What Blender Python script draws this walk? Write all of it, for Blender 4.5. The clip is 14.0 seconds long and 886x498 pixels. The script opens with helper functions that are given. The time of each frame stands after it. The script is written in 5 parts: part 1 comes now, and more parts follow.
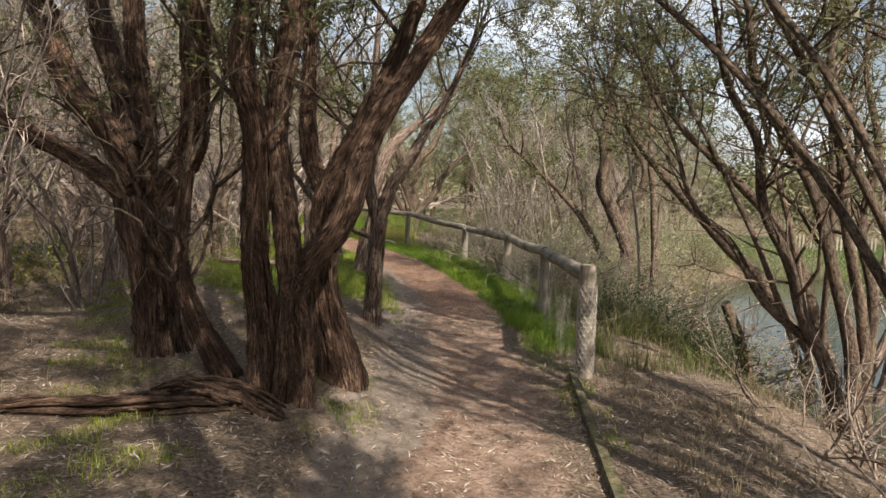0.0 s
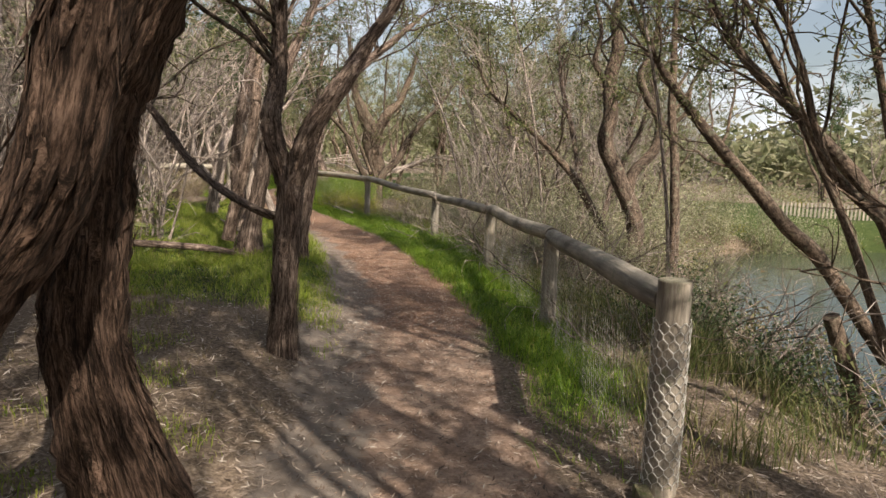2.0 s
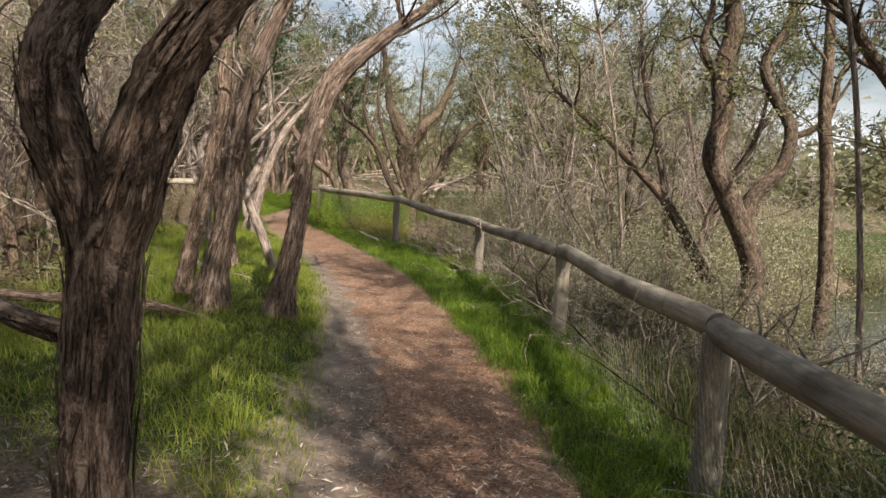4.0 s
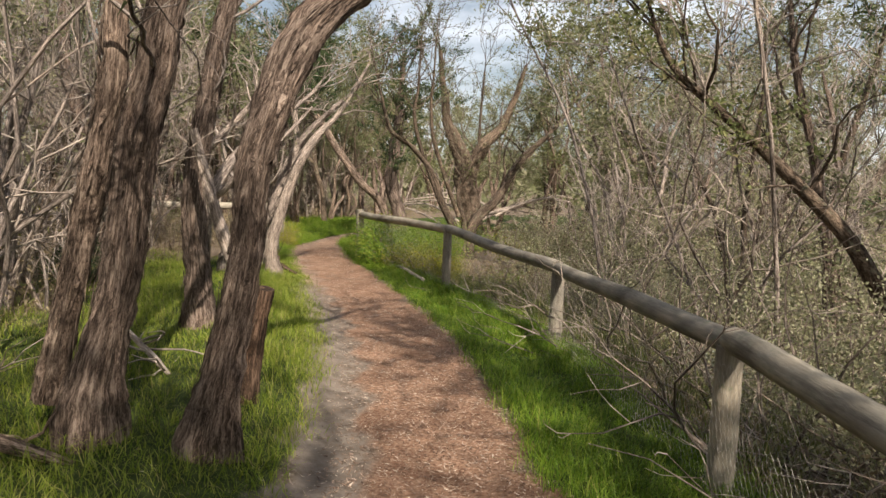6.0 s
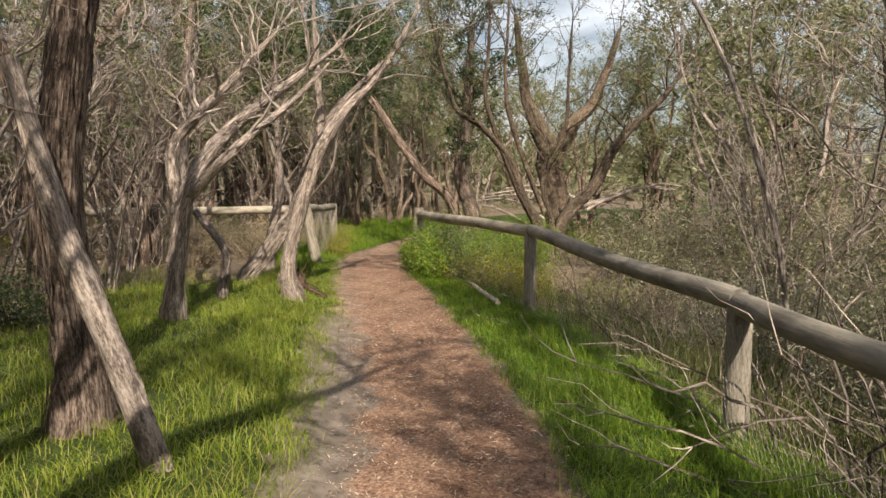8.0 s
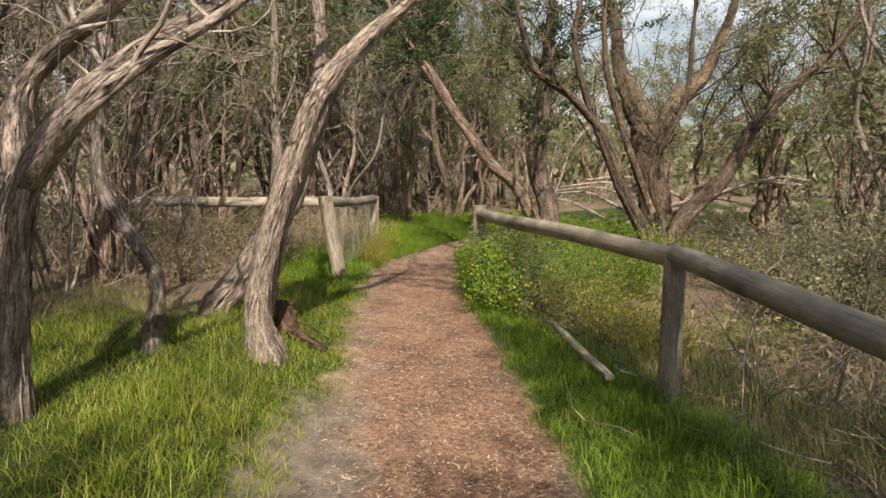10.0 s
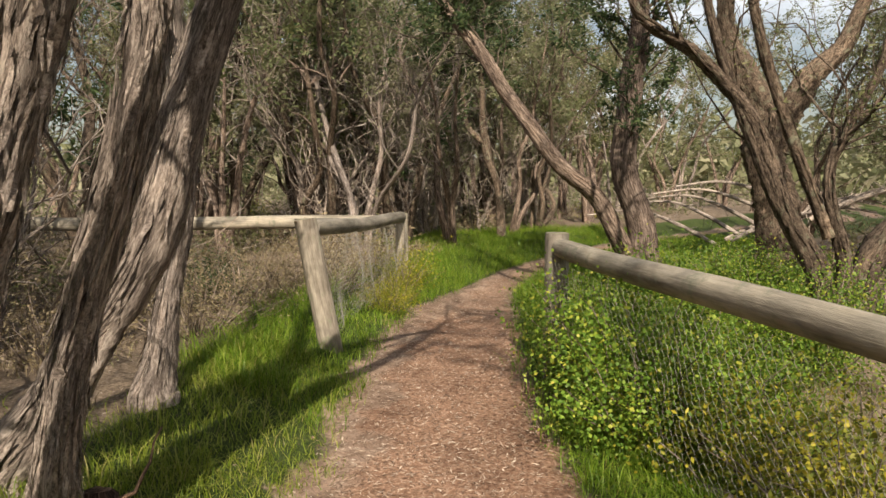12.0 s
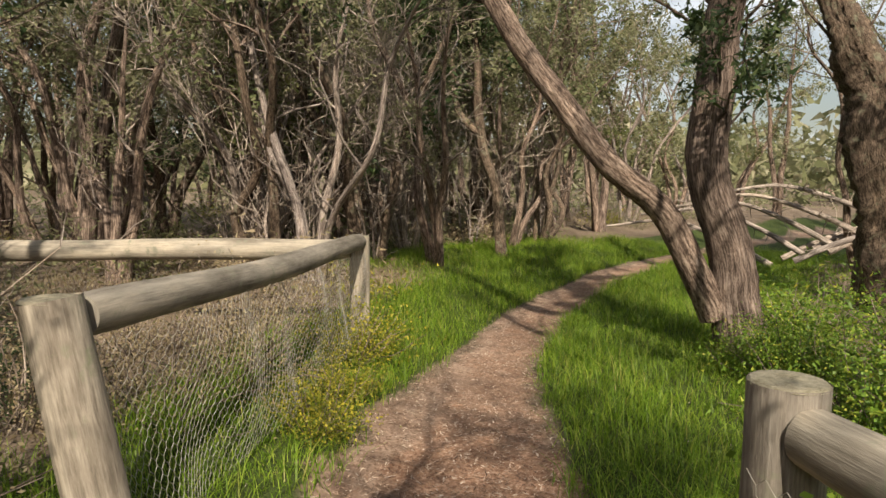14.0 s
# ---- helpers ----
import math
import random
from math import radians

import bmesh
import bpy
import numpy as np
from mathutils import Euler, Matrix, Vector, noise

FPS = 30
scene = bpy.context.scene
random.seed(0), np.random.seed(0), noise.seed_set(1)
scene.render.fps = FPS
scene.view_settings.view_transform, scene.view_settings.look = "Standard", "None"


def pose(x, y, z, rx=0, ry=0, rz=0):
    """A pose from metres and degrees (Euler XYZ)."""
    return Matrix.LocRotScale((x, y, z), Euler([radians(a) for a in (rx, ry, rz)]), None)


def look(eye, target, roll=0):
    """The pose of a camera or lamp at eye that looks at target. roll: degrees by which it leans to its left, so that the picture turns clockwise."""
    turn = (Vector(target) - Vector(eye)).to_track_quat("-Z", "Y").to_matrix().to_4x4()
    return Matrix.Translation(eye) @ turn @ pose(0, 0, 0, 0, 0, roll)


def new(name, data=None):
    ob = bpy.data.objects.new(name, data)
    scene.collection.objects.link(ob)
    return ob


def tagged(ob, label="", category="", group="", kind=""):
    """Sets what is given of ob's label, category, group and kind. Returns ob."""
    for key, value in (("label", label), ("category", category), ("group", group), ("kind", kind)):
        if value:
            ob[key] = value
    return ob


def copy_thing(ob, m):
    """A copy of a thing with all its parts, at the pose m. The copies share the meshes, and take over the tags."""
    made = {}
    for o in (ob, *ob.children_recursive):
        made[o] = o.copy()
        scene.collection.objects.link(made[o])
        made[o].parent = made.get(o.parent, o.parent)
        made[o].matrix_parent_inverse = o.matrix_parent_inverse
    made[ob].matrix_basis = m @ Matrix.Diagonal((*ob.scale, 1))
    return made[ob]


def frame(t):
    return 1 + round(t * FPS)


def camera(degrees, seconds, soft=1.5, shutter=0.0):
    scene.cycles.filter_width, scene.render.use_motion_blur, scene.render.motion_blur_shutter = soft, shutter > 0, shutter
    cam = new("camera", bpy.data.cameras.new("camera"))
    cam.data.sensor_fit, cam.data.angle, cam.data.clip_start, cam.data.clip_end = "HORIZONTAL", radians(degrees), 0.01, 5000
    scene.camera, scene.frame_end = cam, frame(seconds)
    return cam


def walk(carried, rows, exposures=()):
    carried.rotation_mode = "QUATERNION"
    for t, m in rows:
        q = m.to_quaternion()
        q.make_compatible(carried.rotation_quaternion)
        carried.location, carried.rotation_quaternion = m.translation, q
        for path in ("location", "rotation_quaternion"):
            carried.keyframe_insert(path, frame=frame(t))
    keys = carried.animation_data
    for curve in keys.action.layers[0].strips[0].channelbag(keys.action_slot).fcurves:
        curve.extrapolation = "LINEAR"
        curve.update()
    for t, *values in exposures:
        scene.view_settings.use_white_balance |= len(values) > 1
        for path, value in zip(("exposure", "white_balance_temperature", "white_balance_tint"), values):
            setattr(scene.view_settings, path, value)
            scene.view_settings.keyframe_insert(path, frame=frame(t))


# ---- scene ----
cam = camera(68.0, 14.0, soft=1.5)
PATH = [
    (0, (0.986, -1.09, 1.568), (0.867, 0.899, 1.391), 1.6),
    (0.5, (0.958, -0.367, 1.567), (0.884, 1.621, 1.365), 1.3),
    (1, (0.929, 0.336, 1.545), (0.877, 2.321, 1.305), 1.4),
    (1.5, (0.945, 1.03, 1.504), (0.914, 3.013, 1.242), 1.7),
    (2, (0.925, 1.729, 1.473), (0.898, 3.709, 1.193), 1.8),
    (2.5, (0.929, 2.481, 1.43), (0.899, 4.46, 1.145), 1.8),
    (3, (0.866, 3.227, 1.43), (0.795, 5.206, 1.15), 2.0),
    (3.2, (0.838, 3.509, 1.436), (0.751, 5.489, 1.169), 1.8),
    (5.3, (0.638, 6.296, 1.481), (0.374, 8.269, 1.281), 2.7),
    (5.5, (0.615, 6.579, 1.479), (0.328, 8.55, 1.293), 2.2),
    (6, (0.528, 7.329, 1.451), (0.193, 9.294, 1.28), 2.3),
    (6.5, (0.441, 8.08, 1.419), (0.044, 10.032, 1.234), 2.2),
    (7, (0.362, 8.828, 1.376), (-0.087, 10.767, 1.18), 2.3),
    (7.5, (0.235, 9.563, 1.349), (-0.285, 11.483, 1.15), 1.9),
    (7.7, (0.166, 9.865, 1.351), (-0.382, 11.78, 1.164), 0.8),
    (9.8, (-0.832, 12.995, 1.343), (-1.57, 14.841, 1.124), 0.8),
    (10, (-0.933, 13.29, 1.346), (-1.698, 15.126, 1.131), 0.8),
    (10.5, (-1.19, 14.029, 1.358), (-2.003, 15.844, 1.15), 0.6),
    (11, (-1.485, 14.759, 1.342), (-2.356, 16.549, 1.15), 0.1),
    (11.5, (-1.794, 15.508, 1.346), (-2.682, 17.289, 1.156), 0.2),
    (12, (-2.145, 16.211, 1.347), (-3.057, 17.981, 1.159), -0.1),
    (12.5, (-2.47, 16.897, 1.34), (-3.402, 18.655, 1.144), -0.1),
    (13, (-2.835, 17.596, 1.356), (-3.757, 19.36, 1.154), 0.3),
    (13.5, (-3.198, 18.308, 1.388), (-4.098, 20.083, 1.192), 0.2),
    (14, (-3.575, 19.046, 1.436), (-4.445, 20.836, 1.241), 0.3),
]
walk(cam, [(t, look(eye, target, roll)) for t, eye, target, roll in PATH], [(0.0, 0.63, 6800, 12), (14.0, 0.49, 7200, 10)])

# ---- light ----
SUN_AZ, SUN_EL = 147.0, 40.0
sun_way = Vector((math.sin(radians(SUN_AZ)) * math.cos(radians(SUN_EL)), math.cos(radians(SUN_AZ)) * math.cos(radians(SUN_EL)), math.sin(radians(SUN_EL))))
sun_data = bpy.data.lights.new("sun", "SUN")
sun_data.energy, sun_data.angle, sun_data.color = 5.0, radians(0.6), (1.0, 0.93, 0.82)
sun = new("sun", sun_data)
sun.matrix_basis = look(sun_way * 60, (0, 0, 0))

sky_world = bpy.data.worlds.new("sky")
scene.world = sky_world
sky_world.use_nodes = True
wt = sky_world.node_tree
wbg = wt.nodes["Background"]
sky = wt.nodes.new("ShaderNodeTexSky")
sky.sky_type, sky.sun_disc, sky.sun_elevation, sky.sun_rotation = "NISHITA", False, radians(SUN_EL), radians(SUN_AZ)
sky.air_density, sky.dust_density, sky.ozone_density = 1.2, 2.5, 1.2
wco = wt.nodes.new("ShaderNodeTexCoord")
wmap = wt.nodes.new("ShaderNodeMapping")
wmap.inputs["Scale"].default_value = (1.0, 1.0, 2.6)
wnoise = wt.nodes.new("ShaderNodeTexNoise")
wnoise.inputs["Scale"].default_value, wnoise.inputs["Detail"].default_value, wnoise.inputs["Roughness"].default_value = 2.6, 7.0, 0.58
wramp = wt.nodes.new("ShaderNodeValToRGB")
wramp.color_ramp.elements[0].color = (0.12, 0.12, 0.12, 1)
wramp.color_ramp.elements[0].position, wramp.color_ramp.elements[1].position = 0.45, 0.70
wmix = wt.nodes.new("ShaderNodeMix")
wmix.data_type = "RGBA"
wmix.inputs["B"].default_value = (12.0, 12.9, 14.4, 1)
wt.links.new(wco.outputs["Generated"], wmap.inputs["Vector"])
wt.links.new(wmap.outputs["Vector"], wnoise.inputs["Vector"])
wt.links.new(wnoise.outputs["Fac"], wramp.inputs["Fac"])
wt.links.new(wramp.outputs["Color"], wmix.inputs["Factor"])
wt.links.new(sky.outputs["Color"], wmix.inputs["A"])
wt.links.new(wmix.outputs["Result"], wbg.inputs["Color"])
wbg.inputs["Strength"].default_value = 0.07


# ---- materials ----
def start_material(name):
    m = bpy.data.materials.new(name)
    m.use_nodes = True
    return m, m.node_tree, m.node_tree.nodes["Principled BSDF"]


def node(nt, kind, **values):
    n = nt.nodes.new(kind)
    for key, value in values.items():
        n.inputs[key.replace("_", " ")].default_value = value
    return n


def ramp(nt, source, stops):
    r = nt.nodes.new("ShaderNodeValToRGB")
    els = r.color_ramp.elements
    while len(els) < len(stops):
        els.new(0.5)
    for e, (at, colour) in zip(els, stops):
        e.position, e.color = at, (*colour, 1)
    nt.links.new(source, r.inputs["Fac"])
    return r.outputs["Color"]


def blend(nt, fac, a, b, mode="MIX"):
    n = nt.nodes.new("ShaderNodeMix")
    n.data_type, n.blend_type = "RGBA", mode
    for key, value in (("Factor", fac), ("A", a), ("B", b)):
        if isinstance(value, bpy.types.NodeSocket):
            nt.links.new(value, n.inputs[key])
        else:
            n.inputs[key].default_value = value if isinstance(value, float) else (*value, 1)
    return n.outputs["Result"]


def noise_of(nt, vector, scale, detail=4.0, rough=0.6, stretch=None):
    if stretch:
        mp = node(nt, "ShaderNodeMapping", Scale=stretch)
        nt.links.new(vector, mp.inputs["Vector"])
        vector = mp.outputs["Vector"]
    n = node(nt, "ShaderNodeTexNoise", Scale=scale, Detail=detail, Roughness=rough)
    nt.links.new(vector, n.inputs["Vector"])
    return n.outputs["Fac"]


def bump(nt, bsdf, height, strength, distance):
    b = node(nt, "ShaderNodeBump", Strength=strength, Distance=distance)
    nt.links.new(height, b.inputs["Height"])
    nt.links.new(b.outputs["Normal"], bsdf.inputs["Normal"])


def attribute(nt, name, out="Vector"):
    a = nt.nodes.new("ShaderNodeAttribute")
    a.attribute_name = name
    return a.outputs[out]


def position(nt):
    return nt.nodes.new("ShaderNodeNewGeometry").outputs["Position"]


def bark_material(name, dark, mid, light, furrow=0.10, relief=0.03, lichen=None, span=0.085):
    m, nt, b = start_material(name)
    grain = attribute(nt, "grain")
    strip = noise_of(nt, grain, 34.0, 7.0, 0.72, (1, 1, furrow * 2.2))
    flake = noise_of(nt, grain, 120.0, 4.0, 0.75, (1, 1, furrow * 4))
    both = nt.nodes.new("ShaderNodeMath")
    both.operation, both.inputs[1].default_value = "MULTIPLY_ADD", 0.45
    off = nt.nodes.new("ShaderNodeMath")
    off.operation, off.inputs[1].default_value, off.inputs[2].default_value = "MULTIPLY_ADD", 0.75, -0.10
    nt.links.new(strip, off.inputs[0])
    nt.links.new(flake, both.inputs[0])
    nt.links.new(off.outputs[0], both.inputs[2])
    fine = both.outputs[0]
    broad = noise_of(nt, grain, 7.0, 4.0, 0.6, (1, 1, 0.35))
    colour = ramp(nt, fine, [(0.505 - span, dark), (0.505, mid), (0.505 + span * 1.1, light)])
    patch = ramp(nt, broad, [(0.32, (0.50, 0.47, 0.46)), (0.52, (0.95, 0.93, 0.92)), (0.70, (1.35, 1.28, 1.22))])
    colour = blend(nt, 1.0, colour, patch, "MULTIPLY")
    own = nt.nodes.new("ShaderNodeObjectInfo").outputs["Random"]
    vary = ramp(nt, own, [(0.0, (0.8, 0.8, 0.82)), (1.0, (1.15, 1.12, 1.08))])
    colour = blend(nt, 1.0, colour, vary, "MULTIPLY")
    if lichen:
        spots = ramp(nt, noise_of(nt, position(nt), 9.0, 5.0, 0.7), [(0.56, (0, 0, 0)), (0.70, (1, 1, 1))])
        colour = blend(nt, spots, colour, lichen)
    nt.links.new(colour, b.inputs["Base Color"])
    b.inputs["Roughness"].default_value = 0.9
    b.inputs["Specular IOR Level"].default_value = 0.2
    bump(nt, b, fine, 1.0, relief)
    return m


def leaf_material(name, stops, through_light=0.35, rough=0.5, vary=0.25):
    m, nt, b = start_material(name)
    isle = nt.nodes.new("ShaderNodeNewGeometry").outputs["Random Per Island"]
    colour = ramp(nt, isle, stops)
    zone = noise_of(nt, position(nt), 1.3, 3.0)
    tone = ramp(nt, zone, [(0.3, (1 - vary,) * 3), (0.7, (1 + vary,) * 3)])
    colour = blend(nt, 1.0, colour, tone, "MULTIPLY")
    nt.links.new(colour, b.inputs["Base Color"])
    b.inputs["Roughness"].default_value = rough
    b.inputs["Specular IOR Level"].default_value = 0.3
    tr = nt.nodes.new("ShaderNodeBsdfTranslucent")
    nt.links.new(colour, tr.inputs["Color"])
    mx = nt.nodes.new("ShaderNodeMixShader")
    mx.inputs["Fac"].default_value = through_light
    nt.links.new(b.outputs["BSDF"], mx.inputs[1])
    nt.links.new(tr.outputs["BSDF"], mx.inputs[2])
    nt.links.new(mx.outputs["Shader"], nt.nodes["Material Output"].inputs["Surface"])
    return m


BARK_DARK = bark_material("dark_stringy_bark", (0.03, 0.02, 0.014), (0.115, 0.074, 0.053), (0.27, 0.185, 0.14), 0.07, 0.035)
BARK_GREY = bark_material("grey_stringy_bark", (0.06, 0.044, 0.035), (0.22, 0.165, 0.135), (0.46, 0.375, 0.315), 0.08, 0.03)
BARK_PALE = bark_material("pale_weathered_bark", (0.12, 0.10, 0.088), (0.32, 0.272, 0.245), (0.54, 0.48, 0.44), 0.10, 0.02)
BARK_SMOOTH = bark_material("brown_limb_bark", (0.04, 0.03, 0.023), (0.12, 0.09, 0.068), (0.24, 0.19, 0.15), 0.25, 0.012, (0.20, 0.20, 0.14))
DEAD_WOOD = bark_material("bleached_dead_wood", (0.20, 0.17, 0.15), (0.40, 0.345, 0.305), (0.60, 0.54, 0.485), 0.06, 0.01)
BRUSHWOOD = bark_material("grey_brown_brushwood", (0.10, 0.08, 0.066), (0.245, 0.20, 0.168), (0.42, 0.36, 0.31), 0.06, 0.008)
LOG_WOOD = bark_material("weathered_grey_timber", (0.20, 0.185, 0.155), (0.285, 0.265, 0.225), (0.35, 0.33, 0.285), 0.02, 0.005, (0.20, 0.20, 0.15), 0.14)
POST_WOOD = bark_material("weathered_post_timber", (0.19, 0.17, 0.14), (0.31, 0.28, 0.235), (0.41, 0.38, 0.325), 0.03, 0.006, (0.19, 0.20, 0.13), 0.13)
END_GRAIN = bark_material("mossy_end_grain", (0.17, 0.16, 0.11), (0.28, 0.265, 0.20), (0.37, 0.355, 0.28), 1.0, 0.006, None, 0.14)

LEAF_OLIVE = leaf_material("olive_tea_tree_leaf", [(0.0, (0.09, 0.11, 0.04)), (0.5, (0.16, 0.18, 0.07)), (0.85, (0.24, 0.24, 0.11)), (1.0, (0.33, 0.28, 0.15))], 0.45)
LEAF_GREY = leaf_material("grey_green_leaf", [(0.0, (0.14, 0.155, 0.075)), (0.6, (0.24, 0.245, 0.13)), (1.0, (0.38, 0.35, 0.23))], 0.45)
LEAF_GREEN = leaf_material("dull_green_leaf", [(0.0, (0.13, 0.16, 0.07)), (0.6, (0.22, 0.25, 0.12)), (1.0, (0.34, 0.34, 0.19))], 0.45)
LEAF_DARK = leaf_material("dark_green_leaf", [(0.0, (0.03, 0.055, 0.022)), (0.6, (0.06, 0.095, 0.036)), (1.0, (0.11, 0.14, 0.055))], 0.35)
LEAF_BUSH = leaf_material("bright_shrub_leaf", [(0.0, (0.08, 0.16, 0.022)), (0.6, (0.17, 0.28, 0.037)), (0.88, (0.30, 0.38, 0.055)), (1.0, (0.46, 0.43, 0.07))])
LEAF_YELLOW = leaf_material("yellow_green_leaf", [(0.0, (0.10, 0.13, 0.02)), (0.6, (0.24, 0.24, 0.03)), (1.0, (0.48, 0.40, 0.05))])
LEAF_SILVER = leaf_material("silver_saltbush_leaf", [(0.0, (0.15, 0.165, 0.115)), (0.6, (0.30, 0.315, 0.235)), (1.0, (0.50, 0.51, 0.42))], 0.3)
GRASS_LUSH = leaf_material("lush_grass", [(0.0, (0.085, 0.17, 0.013)), (0.6, (0.185, 0.30, 0.03)), (0.93, (0.32, 0.41, 0.06)), (1.0, (0.36, 0.33, 0.10))], 0.5, 0.45)
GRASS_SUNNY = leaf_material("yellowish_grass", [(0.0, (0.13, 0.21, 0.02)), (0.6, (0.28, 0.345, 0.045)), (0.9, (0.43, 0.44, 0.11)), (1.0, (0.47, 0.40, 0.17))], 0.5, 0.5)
GRASS_DRY = leaf_material("dry_grass", [(0.0, (0.15, 0.115, 0.06)), (0.5, (0.26, 0.20, 0.12)), (0.9, (0.36, 0.30, 0.19)), (1.0, (0.16, 0.18, 0.05))], 0.25, 0.7)
LEAF_BANK = leaf_material("pale_olive_bank_leaf", [(0.0, (0.20, 0.21, 0.11)), (0.6, (0.35, 0.345, 0.20)), (1.0, (0.52, 0.49, 0.35))], 0.5)
BANK_GRASS = leaf_material("rank_olive_grass", [(0.0, (0.06, 0.085, 0.022)), (0.55, (0.125, 0.15, 0.04)), (0.88, (0.23, 0.21, 0.09)), (1.0, (0.36, 0.31, 0.18))], 0.35, 0.6)
CHIP = leaf_material("bark_chips", [(0.0, (0.08, 0.046, 0.031)), (0.4, (0.21, 0.13, 0.09)), (0.75, (0.38, 0.26, 0.19)), (1.0, (0.64, 0.53, 0.43))], 0.0, 0.8, 0.15)
LITTER = leaf_material("leaf_litter", [(0.0, (0.09, 0.065, 0.05)), (0.5, (0.24, 0.18, 0.14)), (0.85, (0.40, 0.325, 0.26)), (1.0, (0.60, 0.53, 0.45))], 0.0, 0.85, 0.2)

WIRE, nt_, b_ = start_material("galvanised_wire")
b_.inputs["Metallic"].default_value, b_.inputs["Roughness"].default_value = 0.6, 0.5
nt_.links.new(ramp(nt_, noise_of(nt_, position(nt_), 30.0), [(0.35, (0.22, 0.20, 0.17)), (0.65, (0.46, 0.44, 0.40))]), b_.inputs["Base Color"])

WIRE_PALE, nt_, b_ = start_material("pale_galvanised_wire")
b_.inputs["Metallic"].default_value, b_.inputs["Roughness"].default_value = 0.3, 0.6
nt_.links.new(ramp(nt_, noise_of(nt_, position(nt_), 30.0), [(0.35, (0.42, 0.40, 0.36)), (0.65, (0.66, 0.64, 0.60))]), b_.inputs["Base Color"])

WATER, nt_, b_ = start_material("pond_water")
b_.inputs["Base Color"].default_value = (0.05, 0.06, 0.04, 1)
b_.inputs["Roughness"].default_value = 0.08
bump(nt_, b_, noise_of(nt_, position(nt_), 3.5, 3.0), 0.15, 0.05)

MOSSY_WOOD = bark_material("mossy_dark_timber", (0.06, 0.055, 0.035), (0.13, 0.12, 0.075), (0.21, 0.195, 0.13), 0.05, 0.006, (0.09, 0.13, 0.03), 0.12)

CONCRETE, nt_, b_ = start_material("pale_concrete")
nt_.links.new(ramp(nt_, noise_of(nt_, position(nt_), 4.0, 6.0), [(0.3, (0.36, 0.34, 0.32)), (0.7, (0.55, 0.53, 0.50))]), b_.inputs["Base Color"])
b_.inputs["Roughness"].default_value = 0.85


def ground_material():
    m, nt, b = start_material("woodland_ground")
    p = position(nt)
    fine = noise_of(nt, p, 42.0, 6.0, 0.7)
    mid = noise_of(nt, p, 7.0, 5.0, 0.65)
    broad = noise_of(nt, p, 0.9, 4.0, 0.6)
    litter = ramp(nt, fine, [(0.30, (0.065, 0.048, 0.037)), (0.5, (0.18, 0.138, 0.108)), (0.72, (0.38, 0.31, 0.255))])
    litter = blend(nt, 1.0, litter, ramp(nt, broad, [(0.3, (0.75, 0.73, 0.68)), (0.7, (1.2, 1.18, 1.1))]), "MULTIPLY")
    dirt = ramp(nt, mid, [(0.28, (0.17, 0.115, 0.088)), (0.5, (0.30, 0.215, 0.17)), (0.75, (0.42, 0.325, 0.265))])
    dirt = blend(nt, 1.0, dirt, ramp(nt, fine, [(0.3, (0.7, 0.68, 0.66)), (0.7, (1.25, 1.25, 1.22))]), "MULTIPLY")
    mulch = ramp(nt, fine, [(0.28, (0.10, 0.056, 0.037)), (0.5, (0.28, 0.165, 0.113)), (0.74, (0.50, 0.36, 0.27))])
    # broad random darker and lighter patches, multiplied into mulch and dirt
    mottle = ramp(nt, noise_of(nt, p, 2.2, 5.0, 0.7), [(0.36, (0.68, 0.64, 0.62)), (0.60, (1.2, 1.19, 1.17))])
    mulch = blend(nt, 1.0, mulch, mottle, "MULTIPLY")
    dirt = blend(nt, 0.8, dirt, mottle, "MULTIPLY")
    sand = ramp(nt, mid, [(0.3, (0.15, 0.12, 0.098)), (0.7, (0.30, 0.25, 0.21))])
    soil = ramp(nt, mid, [(0.3, (0.03, 0.05, 0.012)), (0.7, (0.075, 0.095, 0.03))])

    def weight(name):
        w = attribute(nt, name, "Fac")
        s = nt.nodes.new("ShaderNodeMath")
        s.operation = "ADD"
        off = nt.nodes.new("ShaderNodeMath")
        off.operation, off.inputs[1].default_value, off.inputs[2].default_value = "MULTIPLY_ADD", 0.9, -0.45
        nt.links.new(mid, off.inputs[0])
        nt.links.new(w, s.inputs[0])
        nt.links.new(off.outputs[0], s.inputs[1])
        return ramp(nt, s.outputs[0], [(0.35, (0, 0, 0)), (0.65, (1, 1, 1))])

    colour = blend(nt, weight("lush"), litter, soil)
    colour = blend(nt, weight("track"), colour, dirt)
    colour = blend(nt, weight("sandy"), colour, sand)
    colour = blend(nt, weight("mulched"), colour, mulch)
    nt.links.new(colour, b.inputs["Base Color"])
    b.inputs["Roughness"].default_value = 0.95
    b.inputs["Specular IOR Level"].default_value = 0.15
    bump(nt, b, fine, 0.9, 0.02)
    return m


GROUND = ground_material()


